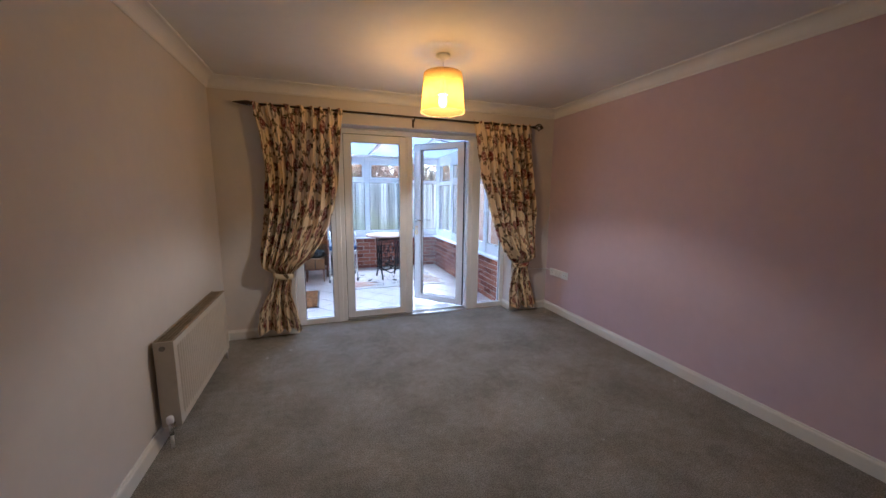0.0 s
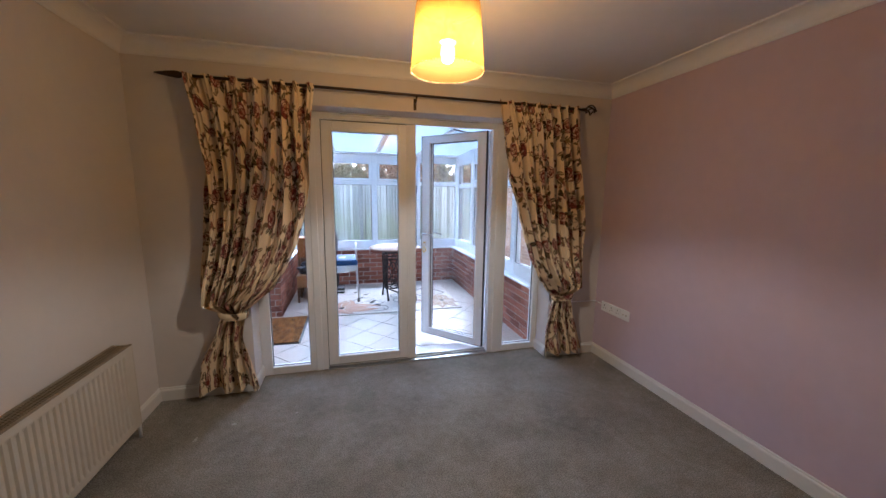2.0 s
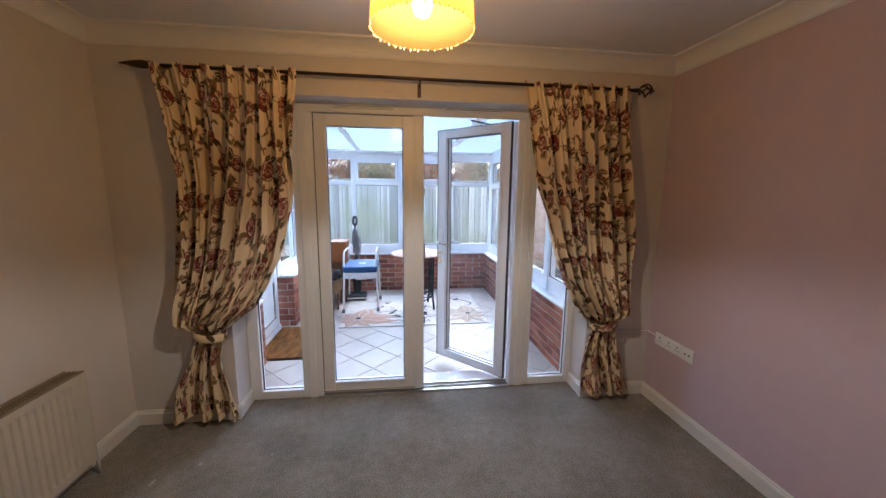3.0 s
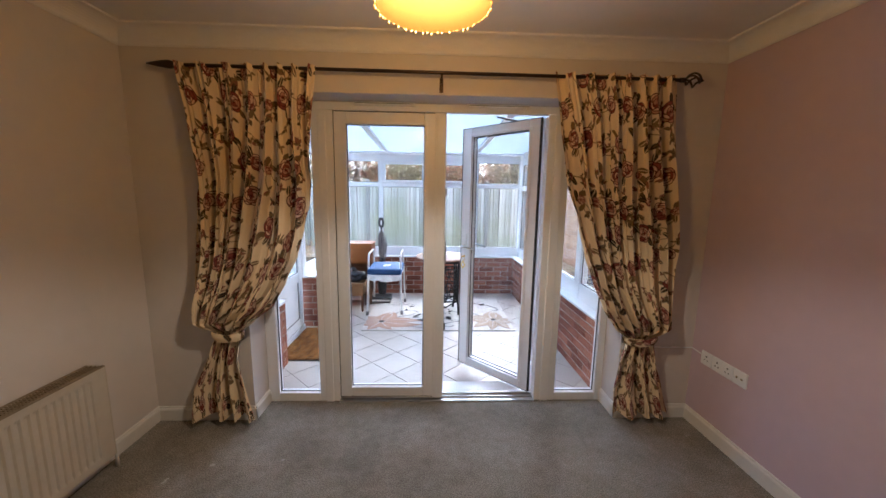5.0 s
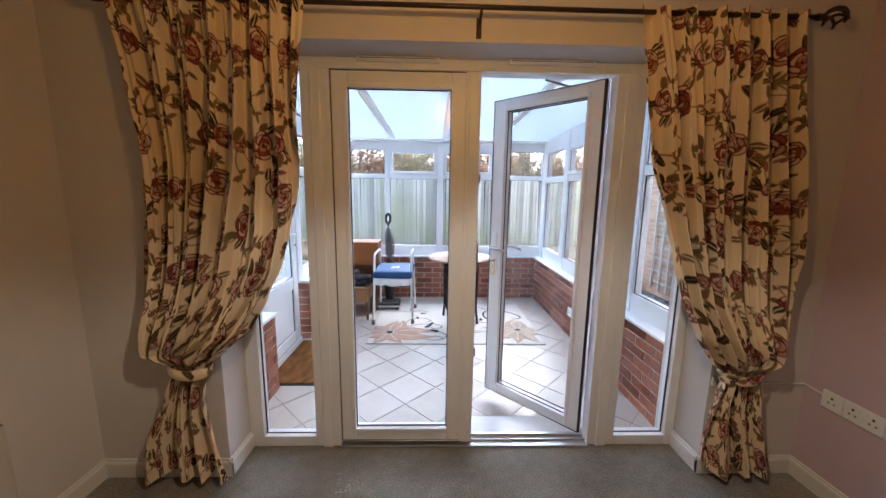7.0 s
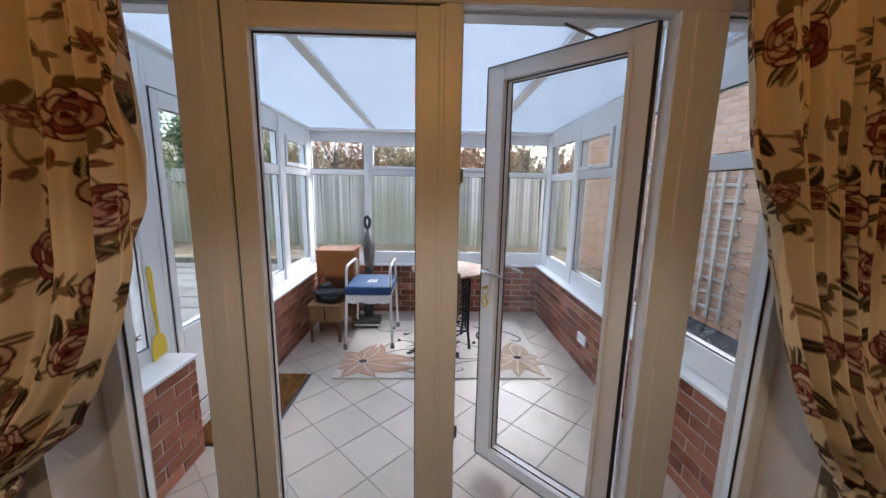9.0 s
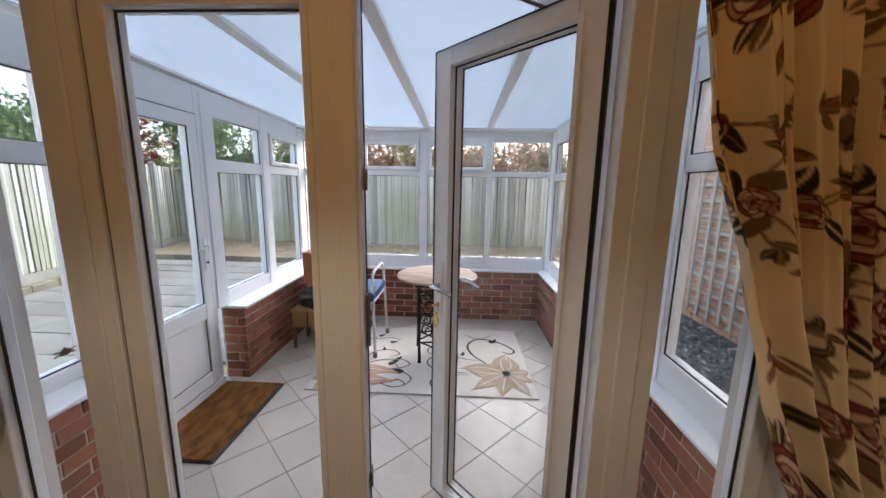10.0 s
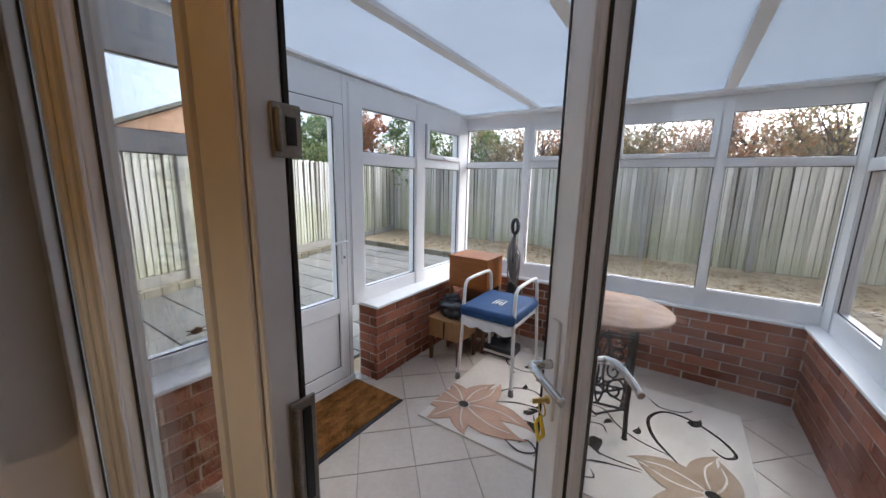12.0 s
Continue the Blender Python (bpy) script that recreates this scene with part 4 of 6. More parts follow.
            leaf_shape(cx + (r + 0.016) * math.cos(a), cy + (r + 0.016) * math.sin(a), a + rnd.uniform(-0.6, 0.6), rnd.uniform(0.055, 0.080), rnd.uniform(0.012, 0.018), LEAF_D if rnd.rand() < 0.55 else LEAF_M, LEAF_M if rnd.rand() < 0.6 else CREAM)
        rose(cx, cy, r)
    return col


def cloth_material():
    m = bpy.data.materials.new("floral_cotton")
    m.use_nodes = True
    n_, l_ = nodes_of(m)
    b = n_["Principled BSDF"]
    b.inputs["Roughness"].default_value, b.inputs["Specular IOR Level"].default_value = 0.9, 0.15
    at = n_.new("ShaderNodeAttribute")
    at.attribute_name = "print"
    tr, mx = n_.new("ShaderNodeBsdfTranslucent"), n_.new("ShaderNodeMixShader")
    l_.new(at.outputs["Color"], b.inputs["Base Color"])
    l_.new(at.outputs["Color"], tr.inputs["Color"])
    mx.inputs[0].default_value = 0.08
    l_.new(b.outputs[0], mx.inputs[1])
    l_.new(tr.outputs[0], mx.inputs[2])
    l_.new(mx.outputs[0], n_["Material Output"].inputs["Surface"])
    tc, no, bu = n_.new("ShaderNodeTexCoord"), n_.new("ShaderNodeTexNoise"), n_.new("ShaderNodeBump")
    no.inputs["Scale"].default_value = 500
    l_.new(tc.outputs["Object"], no.inputs["Vector"])
    bu.inputs["Strength"].default_value, bu.inputs["Distance"].default_value = 0.25, 0.004
    l_.new(no.outputs["Fac"], bu.inputs["Height"])
    l_.new(bu.outputs[0], b.inputs["Normal"])
    return m


M_CLOTH = cloth_material()


def sheet(name, X, Y, Z, colours, parent):
    """A smooth mesh over a grid of places, with a printed colour at each."""
    r, c = X.shape
    me = bpy.data.meshes.new(name)
    idx = np.arange(r * c).reshape(r, c)
    quads = np.stack([idx[:-1, :-1], idx[:-1, 1:], idx[1:, 1:], idx[1:, :-1]], -1).reshape(-1, 4)
    me.from_pydata(np.stack([X, Y, Z], -1).reshape(-1, 3).tolist(), [], quads.tolist())
    me.polygons.foreach_set("use_smooth", [True] * len(me.polygons))
    at = me.attributes.new("print", "FLOAT_COLOR", "POINT")
    at.data.foreach_set("color", np.concatenate([colours.reshape(-1, 3), np.ones((r * c, 1))], 1).astype(np.float32).ravel())
    me.materials.append(M_CLOTH)
    ob = new(name, me)
    ob.parent = parent
    return ob


def curtain(label, left, right, z_tie, seed, lean):
    """A pleated curtain gathered into a tie-back: left and right are its edges by height."""
    t = thing("curtain", label, "curtain", "floral curtains at the garden doors")
    ztop, zbot, cloth_w = 2.160, 0.062, 1.72
    rows, cols = 700, 560
    z = np.linspace(ztop, zbot, rows)[:, None]
    u = np.linspace(0, 1, cols)[None, :]
    xl, xr = ease(left, z), ease(right, z)
    above = 1 / (1 + np.exp(-(z - z_tie) / 0.03))
    wander = 0.05 * np.sin(3.1 * z + seed) * np.sin(7 * u + seed)
    phase = 2 * math.pi * 7.2 * (u + wander + 0.02 * np.sin(9 * u + 2.3 * z))
    fold = np.sin(phase + seed) + 0.42 * np.sin(2.13 * phase + 1.3 + 1.5 * z) + 0.22 * np.sin(4.7 * phase + 0.7 * seed + 2 * z)
    fold = above * fold + (1 - above) * (0.7 * np.sin(0.48 * phase + seed) + 0.22 * np.sin(1.1 * phase + 2.0))
    pinch = np.exp(-((z - z_tie) / 0.035) ** 2)
    amp = 0.020 + 0.016 * np.clip((2.1 - z) / 0.5, 0, 1) - 0.006 * pinch
    bag = 0.055 * np.exp(-((z - z_tie - 0.14) / 0.13) ** 2) * np.sin(math.pi * np.clip(u, 0, 1)) ** 0.7
    flare = 0.012 * (1 - above) * np.clip((z_tie - z) / 0.4, 0, 1)
    Y = 3.812 - (amp + flare) * fold - bag + 0.022 * pinch
    Y = np.minimum(Y, YW - 0.012)
    X = xl + (xr - xl) * (u + 0.003 * np.sin(phase * 2 + 0.5)) + 0.0 * z
    T = (ztop - z) * np.ones_like(u)
    T = T + 0.28 * lean * (u - 0.5) * np.clip((1.35 - z) / 0.6, 0, 1) * above
    Zg = z + 0.0 * u + 0.006 * np.sin(phase) * np.clip((z - 2.12) / 0.03, 0, 1)
    Zg = Zg - 0.012 * np.sin(phase * 0.5 + seed) * np.clip((0.12 - z) / 0.06, 0, 1)
    flat_s = np.linspace(0, cloth_w, cols * 2)[None, :] + np.zeros((rows * 2, 1))
    flat_t = np.linspace(0, ztop - zbot, rows * 2)[:, None] + np.zeros((1, cols * 2))
    pic = floral_print(flat_s, flat_t, seed).reshape(rows, 2, cols, 2, 3).mean((1, 3))
    fi = np.clip(T / (ztop - zbot) * (rows - 1), 0, rows - 1.001)
    i = fi.astype(int)
    w = (fi - i)[..., None]
    j = np.arange(cols)[None, :] + np.zeros((rows, 1), int)
    pic = pic[i, j] * (1 - w) + pic[i + 1, j] * w
    sheet("cloth", X, Y, Zg, pic, t)
    a, b = float(ease(left, np.array([[z_tie]]))[0, 0]), float(ease(right, np.array([[z_tie]]))[0, 0])
    cx, hw = (a + b) / 2, (b - a) / 2 + 0.012
    ang = np.linspace(0, 2 * math.pi, 90)[None, :]
    hh = np.linspace(-0.024, 0.024, 14)[:, None]
    bulge = 0.006 * np.cos(hh / 0.024 * 1.5)
    tie_z = z_tie + hh + 0.014 * np.sin(ang) + 0.010 * np.cos(ang) * lean
    pic2 = floral_print(np.linspace(0, 0.5, 90)[None, :] + np.zeros((14, 1)), np.linspace(0.3, 0.348, 14)[:, None] + np.zeros((1, 90)), seed + 3)
    sheet("tie_back", cx + (hw + bulge) * np.cos(ang), 3.829 - 0.012 + (0.058 + bulge) * np.sin(ang), tie_z, pic2, t)["label"] = "matching floral fabric tie-back"
    return t


curtain("cream floral curtain gathered in a tie-back", [(2.16, -0.31), (1.9, -0.265), (1.55, -0.242), (1.15, -0.275), (0.8, -0.325), (0.70, -0.322), (0.625, -0.212), (0.5, -0.255), (0.25, -0.37), (0.06, -0.395)],
        [(2.16, 0.45), (1.9, 0.42), (1.55, 0.395), (1.27, 0.35), (1.1, 0.30), (0.945, 0.229), (0.79, 0.14), (0.69, 0.02), (0.625, -0.060), (0.45, -0.078), (0.25, -0.027), (0.06, 0.002)], 0.622, 11, -1)
curtain("cream floral curtain swept back in a tie-back", [(2.16, 1.775), (1.9, 1.826), (1.6, 1.873), (1.29, 1.961), (1.13, 2.013), (0.96, 2.08), (0.79, 2.159), (0.665, 2.239), (0.595, 2.336), (0.43, 2.299), (0.24, 2.28), (0.06, 2.295)],
        [(2.16, 2.50), (1.9, 2.525), (1.6, 2.545), (1.13, 2.575), (0.79, 2.587), (0.665, 2.595), (0.595, 2.516), (0.43, 2.552), (0.24, 2.616), (0.06, 2.673)], 0.595, 27, 1)

rod = thing("curtain_rod", "dark bronze metal curtain rod with scroll finials", "curtain rod")
RA, RB = Vector((-0.313, 3.812, 2.146)), Vector((2.501, 3.812, 2.139))
part("pole", tube(bmesh.new(), [RA, RB], 0.0095, 14), M_BRONZE, rod)
part("finial", tube(bmesh.new(), smooth_line([RA + Vector((0.02, 0, 0)), RA + Vector((-0.02, 0, 0.001)), RA + Vector((-0.06, 0, 0.002)), RA + Vector((-0.14, 0, 0.003))], 4), [0.011, 0.012, 0.016, 0.020, 0.022, 0.022, 0.021, 0.020, 0.018, 0.016, 0.012, 0.008, 0.004], 12), M_BRONZE, rod)
bm = tube(bmesh.new(), [RB, RB + Vector((0.03, 0, 0))], 0.013, 12)
for q in range(4):
    o = q * math.pi / 2
    tube(bm, [RB + Vector((0.025 + 0.10 * f, 0.038 * math.sin(math.pi * f) * math.cos(o + 3.2 * f), 0.038 * math.sin(math.pi * f) * math.sin(o + 3.2 * f))) for f in [k / 14 for k in range(15)]], 0.0055, 8)
tube(bm, [RB + Vector((0.12, 0, 0)), RB + Vector((0.137, 0, 0))], [0.010, 0.004], 10)
part("finial", bm, M_BRONZE, rod)
for x in (-0.30, 1.143, 2.47):
    zz = 2.1425
    part("bracket", tube(boxes((x - 0.011, x + 0.011, YW - 0.006, YW, zz - 0.085, zz - 0.005), bevel=0.002), [(x, YW - 0.004, zz - 0.04), (x, 3.85, zz - 0.035), (x, 3.812, zz - 0.010)], 0.006, 8), M_BRONZE, rod)


# ---- rug and mat ----
rug = thing("rug", "cream pile rug with pink and sand flowers and dark scrolls", "rug")
UX0, UX1, UY0, UY1, UZ = 0.323, 2.06, 5.50, 6.72, ZF + 0.012
part("rug_base", boxes((UX0, UX1, UY0, UY1, ZF, UZ), bevel=0.004), M_RUG, rug)


def flat_patch(bm, outline, z, drop=0.003):
    """A low raised patch with sloping sides."""
    c = sum((Vector(p) for p in outline), Vector((0, 0))) / len(outline)
    top = [bm.verts.new((*(Vector(p) * 0.97 + c * 0.03), z)) for p in outline]
    low = [bm.verts.new((*p, z - drop)) for p in outline]
    bm.faces.new(top)
    for k in range(len(outline)):
        bm.faces.new((low[k], low[(k + 1) % len(outline)], top[(k + 1) % len(outline)], top[k]))
    return bm


def clip_rug(p):
    return Vector((min(max(p.x, UX0 + 0.006), UX1 - 0.006), min(max(p.y, UY0 + 0.006), UY1 - 0.006)))


def ribbon(bm, points, widths, z):
    pts = [p.to_2d() for p in smooth_line([(*q, 0) for q in points], 8)]
    n_ = len(pts)
    L, R = [], []
    for i, p in enumerate(pts):
        d = (pts[min(i + 1, n_ - 1)] - pts[max(i - 1, 0)]).normalized()
        o = Vector((-d.y, d.x)) * 0.5 * (widths[0] + (widths[1] - widths[0]) * i / (n_ - 1)) * (0.35 + 0.65 * min(1, 6 * i / n_ + 0.2, 6 * (n_ - 1 - i) / n_ + 0.2))
        L.append(clip_rug(p + o))
        R.append(clip_rug(p - o))
    for i in range(n_ - 1):
        v = [bm.verts.new((*q, z)) for q in (L[i], L[i + 1], R[i + 1], R[i])]
        bm.faces.new(v)
    return bm


def petal(c, ang, ln, wd, curl):
    c, out = Vector(c), []
    for f, s_ in [(k / 10, 1) for k in range(11)] + [(k / 10, -1) for k in range(10, 0, -1)]:
        w = wd * math.sin(math.pi * min(1, 0.08 + f * 0.95) ** 0.75)
        a = ang + curl * f * f
        d, o = Vector((math.cos(a), math.sin(a))), Vector((-math.sin(a), math.cos(a)))
        out.append(clip_rug(c + d * (0.03 + ln * f) + o * (w * s_ * (1 if f < 1 else 0))))
    return out


def rug_flower(c, petals, material):
    for k, (ang, ln, wd, curl) in enumerate(petals):
        a = radians(ang)
        p = part("petal", flat_patch(bmesh.new(), petal(c, a, ln, wd * 1.12, curl), UZ + 0.0035 + 0.0004 * k), material, rug)
        ends = [Vector(c) + Vector((math.cos(a + curl * f * f), math.sin(a + curl * f * f))) * (0.03 + ln * f * 0.85) for f in (0, 0.3, 0.6, 0.9)]
        part("vein", ribbon(bmesh.new(), ends, (0.011, 0.009), UZ + 0.0078), M_RUG, p)
    bm = bmesh.new()
    flat_patch(bm, [(c[0] + 0.034 * math.cos(t), c[1] + 0.030 * math.sin(t)) for t in [2 * math.pi * k / 20 for k in range(20)]], UZ + 0.0092)
    part("flower_centre", bm, M_RUG_DARK, rug)


rug_flower((0.515, 5.756), [(20, 0.47, 0.08, -0.35), (55, 0.36, 0.072, 0.35), (95, 0.32, 0.068, -0.3), (130, 0.27, 0.062, 0.2), (165, 0.22, 0.06, 0), (205, 0.27, 0.064, 0), (245, 0.27, 0.064, 0), (290, 0.27, 0.064, 0.2), (335, 0.46, 0.09, 0.25)], M_RUG_PINK)
rug_flower((1.864, 5.832), [(10, 0.20, 0.055, 0), (60, 0.28, 0.065, 0.4), (105, 0.32, 0.07, -0.4), (150, 0.36, 0.075, 0.4), (190, 0.30, 0.065, -0.3), (222, 0.36, 0.065, 0), (258, 0.32, 0.06, 0), (295, 0.32, 0.06, 0), (330, 0.22, 0.055, 0)], M_RUG_SAND)
SCROLLS = [
    [(1.72, 5.98), (1.60, 6.14), (1.56, 6.32), (1.64, 6.46), (1.78, 6.46), (1.92, 6.36), (1.99, 6.24), (1.94, 6.18), (1.88, 6.22)],
    [(1.70, 6.02), (1.52, 6.06), (1.40, 6.14), (1.30, 6.26), (1.20, 6.24), (1.20, 6.15), (1.27, 6.14), (1.27, 6.19)],
    [(1.56, 5.82), (1.36, 5.82), (1.22, 5.92), (1.22, 6.04), (1.32, 6.08), (1.36, 6.02)],
    [(1.56, 5.80), (1.36, 5.75), (1.26, 5.68), (1.28, 5.60), (1.36, 5.62), (1.34, 5.67)],
    [(0.60, 5.86), (0.80, 5.98), (0.98, 6.00), (1.06, 5.92), (0.98, 5.86), (0.94, 5.92)],
    [(0.62, 5.98), (0.72, 6.14), (0.86, 6.18), (0.94, 6.10), (0.87, 6.05)],
    [(0.48, 6.62), (0.52, 6.46), (0.66, 6.40), (0.80, 6.44), (0.92, 6.40)],
    [(0.86, 5.62), (0.98, 5.57), (1.06, 5.62), (0.99, 5.68), (0.95, 5.63)],
    [(0.80, 5.84), (1.0, 5.80), (1.10, 5.70), (1.06, 5.58)],
    [(1.54, 6.58), (1.62, 6.50), (1.74, 6.52), (1.80, 6.58)],
]
for k, s_ in enumerate(SCROLLS):
    part("scroll", ribbon(bmesh.new(), s_, (0.022, 0.018) if k == 0 else (0.012, 0.010), UZ + 0.0024 + 0.00005 * k), M_RUG_DARK, rug)
for x, y, a, ln in ((1.74, 6.40, 20, 0.12), (1.34, 5.98, 250, 0.15), (1.47, 6.10, 40, 0.08), (1.40, 6.17, 200, 0.07), (0.90, 6.00, 20, 0.07), (0.84, 5.92, 0, 0.09), (0.98, 5.95, 150, 0.07), (1.02, 5.74, 110, 0.12), (0.76, 6.14, 60, 0.07), (0.64, 6.46, 20, 0.08), (0.78, 6.36, 340, 0.08)):
    part("rug_leaf", flat_patch(bmesh.new(), petal((x, y), radians(a), ln, ln * 0.26, 0.5), UZ + 0.0032, 0.002), M_RUG_DARK, rug)

mat_t = thing("doormat", "brown coir doormat with dark rubber edging", "doormat")
part("backing", boxes((-0.305, 0.145, 4.772, 5.565, ZF, ZF + 0.008), bevel=0.002), M_BLACK_PLASTIC, mat_t)
part("coir_mat", boxes((-0.297, 0.122, 4.783, 5.556, ZF + 0.008, ZF + 0.018), bevel=0.003), M_COIR, mat_t)

# ---- round table on a cast iron treadle base ----
table = thing("round_table", "round table with pinkish top on black cast-iron treadle base", "table")
M_TOP = pbr("rose_marble_top", (0.16, 0.075, 0.045), (0.56, 0.37, 0.26), 6.0, 0.62, spec=0.3, stretch=(1, 2.6, 1), bump=0.02, bump_scale=30, detail=10)
TC, TZ, TR = (1.262, 6.25), 0.70, 0.365
part("tabletop", lathe(bmesh.new(), [(0, TZ), (TR - 0.014, TZ), (TR - 0.004, TZ - 0.005), (TR, TZ - 0.013), (TR - 0.004, TZ - 0.022), (TR - 0.03, TZ - 0.026), (0, TZ - 0.026)], (TC[0], TC[1], 0), 56), M_TOP, table)


def iron_side(px, py):
    """One openwork end of the base in local y-z, feet at +-0.16."""
    m = pose(px, py, UZ, 0, 0, 9)
    g = lambda pts: [m @ Vector((0, y, z)) for y, z in pts]
    legs = [part("leg", tube(bmesh.new(), smooth_line(g([(s_ * 0.165, 0.0), (s_ * 0.150, 0.06), (s_ * 0.105, 0.14), (s_ * 0.10, 0.30), (s_ * 0.115, 0.50), (s_ * 0.12, 0.655)]), 5), 0.0135, 8), M_BLACK_IRON, table) for s_ in (-1, 1)]
    bm = bmesh.new()
    for z in (0.15, 0.645):
        tube(bm, g([(-0.115, z), (0.115, z)]), 0.009, 8)
    for s_ in (-1, 1):
        for zc in (0.27, 0.46):
            tube(bm, g([(s_ * (0.055 + (0.042 - 0.0026 * k) * math.cos(k * 0.62)), zc + (0.075 - 0.005 * k) * math.sin(k * 0.62)) for k in range(15)]), 0.0085, 6)
        tube(bm, smooth_line(g([(0, 0.15), (s_ * 0.02, 0.24), (s_ * 0.01, 0.36), (s_ * 0.03, 0.5), (0, 0.64)]), 5), 0.008, 6)
    part("scrollwork", bm, M_BLACK_IRON, table)
    for s_ in (-1, 1):
        part("foot", lathe(bmesh.new(), [(0, 0), (0.017, 0), (0.018, 0.006), (0.012, 0.014), (0, 0.016)], m @ Vector((0, s_ * 0.165, 0)), 12), M_BLACK_IRON, table)


iron_side(1.110, 6.130)
iron_side(1.428, 6.190)


def iron_front(px, py, ln):
    """Openwork panel between two legs: rails, paired scrolls, a heart in the middle."""
    m = pose(px, py, UZ, 0, 0, 10.7)
    g = lambda pts: [m @ Vector((x, 0, z)) for x, z in pts]
    bm = bmesh.new()
    for z in (0.16, 0.62):
        tube(bm, g([(0, z), (ln, z)]), 0.008, 8)
    for s_ in (-1, 1):
        for c, zc, flip in ((0.085, 0.27, 1), (0.085, 0.49, -1)):
            tube(bm, g([(ln / 2 + s_ * (c + (0.055 - 0.003 * k) * math.cos(k * 0.6)), zc + flip * (0.085 - 0.005 * k) * math.sin(k * 0.6)) for k in range(16)]), 0.007, 6)
        tube(bm, smooth_line(g([(ln / 2, 0.16), (ln / 2 + s_ * 0.025, 0.26), (ln / 2 + s_ * 0.012, 0.38), (ln / 2 + s_ * 0.035, 0.52), (ln / 2, 0.62)]), 5), 0.0065, 6)
        tube(bm, smooth_line(g([(ln / 2 + s_ * 0.15, 0.16), (ln / 2 + s_ * 0.06, 0.12), (ln / 2, 0.085)]), 5), 0.0075, 6)
    part("front_scrollwork", bm, M_BLACK_IRON, table)


iron_front(1.129, 6.012, 0.322)
iron_front(1.092, 6.245, 0.322)
for z0, z1 in ((0.13, 0.30), (0.30, 0.13)):
    part("cross_brace", tube(bmesh.new(), smooth_line([(1.105, 6.135, UZ + z0), (1.20, 6.15, UZ + z0 * 0.75 + z1 * 0.25), (1.33, 6.175, UZ + z1 * 0.75 + z0 * 0.25), (1.425, 6.19, UZ + z1)], 5), 0.007, 8), M_BLACK_IRON, table)
part("stretcher", tube(bmesh.new(), [(1.11, 6.13, UZ + 0.55), (1.43, 6.19, UZ + 0.55)], 0.008, 8), M_BLACK_IRON, table)
part("brace_ring", tube(bmesh.new(), [(1.27 + 0.05 * math.cos(a), 6.16 + 0.01 * math.cos(a), UZ + 0.215 + 0.05 * math.sin(a)) for a in [2 * math.pi * k / 18 for k in range(19)]], 0.006, 6), M_BLACK_IRON, table)
for x, y in ((1.09, 6.02), (1.07, 6.27)):
    part("top_rail", boxes((x, x + 0.36, y, y + 0.04, UZ + 0.655, TZ - 0.026), bevel=0.003), M_BLACK_IRON, table)

# ---- commode chair ----
chair = thing("commode_chair", "white tubular commode chair with blue padded seat", "chair")
for x0, sx in ((0.30, 1), (0.735, -1)):
    yf, yr = 6.03, 6.56
    part("side_frame", tube(bmesh.new(), smooth_line([(x0, yf, ZF + 0.03), (x0 + sx * 0.012, yf + 0.02, 0.30), (x0 + sx * 0.02, yf + 0.035, 0.66), (x0 + sx * 0.02, yf + 0.06, 0.725), (x0 + sx * 0.02, yf + 0.12, 0.742), (x0 + sx * 0.02, yr - 0.16, 0.742), (x0 + sx * 0.02, yr - 0.09, 0.725), (x0 + sx * 0.02, yr - 0.06, 0.66), (x0 + sx * 0.012, yr - 0.02, 0.30), (x0, yr, ZF + 0.03)], 6), 0.0125, 12), M_WHITE_TUBE, chair)
    for y in (yf, yr):
        part("rubber_foot", lathe(bmesh.new(), [(0, 0), (0.019, 0), (0.020, 0.01), (0.016, 0.05), (0, 0.05)], (x0, y, UZ if x0 > 0.33 else ZF + 0.001), 14), M_GREY_RUBBER, chair)
        part("leg_button", tube(bmesh.new(), [(x0 - 0.016, y + (0.012 if y == yf else -0.012), 0.16), (x0 + 0.017, y + (0.012 if y == yf else -0.012), 0.16)], 0.004, 6), M_GREY_RUBBER, chair)
for y in (6.06, 6.52):
    part("cross_bar", tube(bmesh.new(), [(0.32, y, 0.44), (0.715, y, 0.44)], 0.011, 10), M_WHITE_TUBE, chair)
bm = boxes((0.305, 0.730, 6.015, 6.53, 0.485, 0.562), bevel=0.022)
for v in bm.verts:
    if v.co.z > 0.55:
        v.co.z += 0.006 * math.sin((v.co.x - 0.3) / 0.43 * math.pi)
part("seat_cushion", bm, M_BLUE, chair, "blue vinyl seat cushion")
part("cushion_mark", boxes((0.485, 0.497, 6.18, 6.27, 0.5655, 0.5672), (0.507, 0.519, 6.18, 6.27, 0.5655, 0.5672), (0.532, 0.544, 6.19, 6.26, 0.5655, 0.5672), (0.555, 0.567, 6.18, 6.27, 0.5655, 0.5672), (0.49, 0.57, 6.285, 6.295, 0.5655, 0.5672)), M_WHITE_TUBE, chair, "pale printed mark")
bm = boxes((0.318, 0.718, 6.03, 6.51, 0.445, 0.484), bevel=0.012)
part("seat_board", bm, M_WHITE_TUBE, chair)
bm = bmesh.new()
rim = [(0.318 + 0.40 * k / 24, 6.022 + 0.006 * math.sin(k * 0.8)) for k in range(25)]
top = [bm.verts.new((x, y, 0.470)) for x, y in rim]
low = [bm.verts.new((x, y - 0.004, 0.425 - 0.018 * abs(math.sin(math.pi * k / 8)))) for k, (x, y) in enumerate(rim)]
for k in range(24):
    bm.faces.new((top[k], top[k + 1], low[k + 1], low[k]))
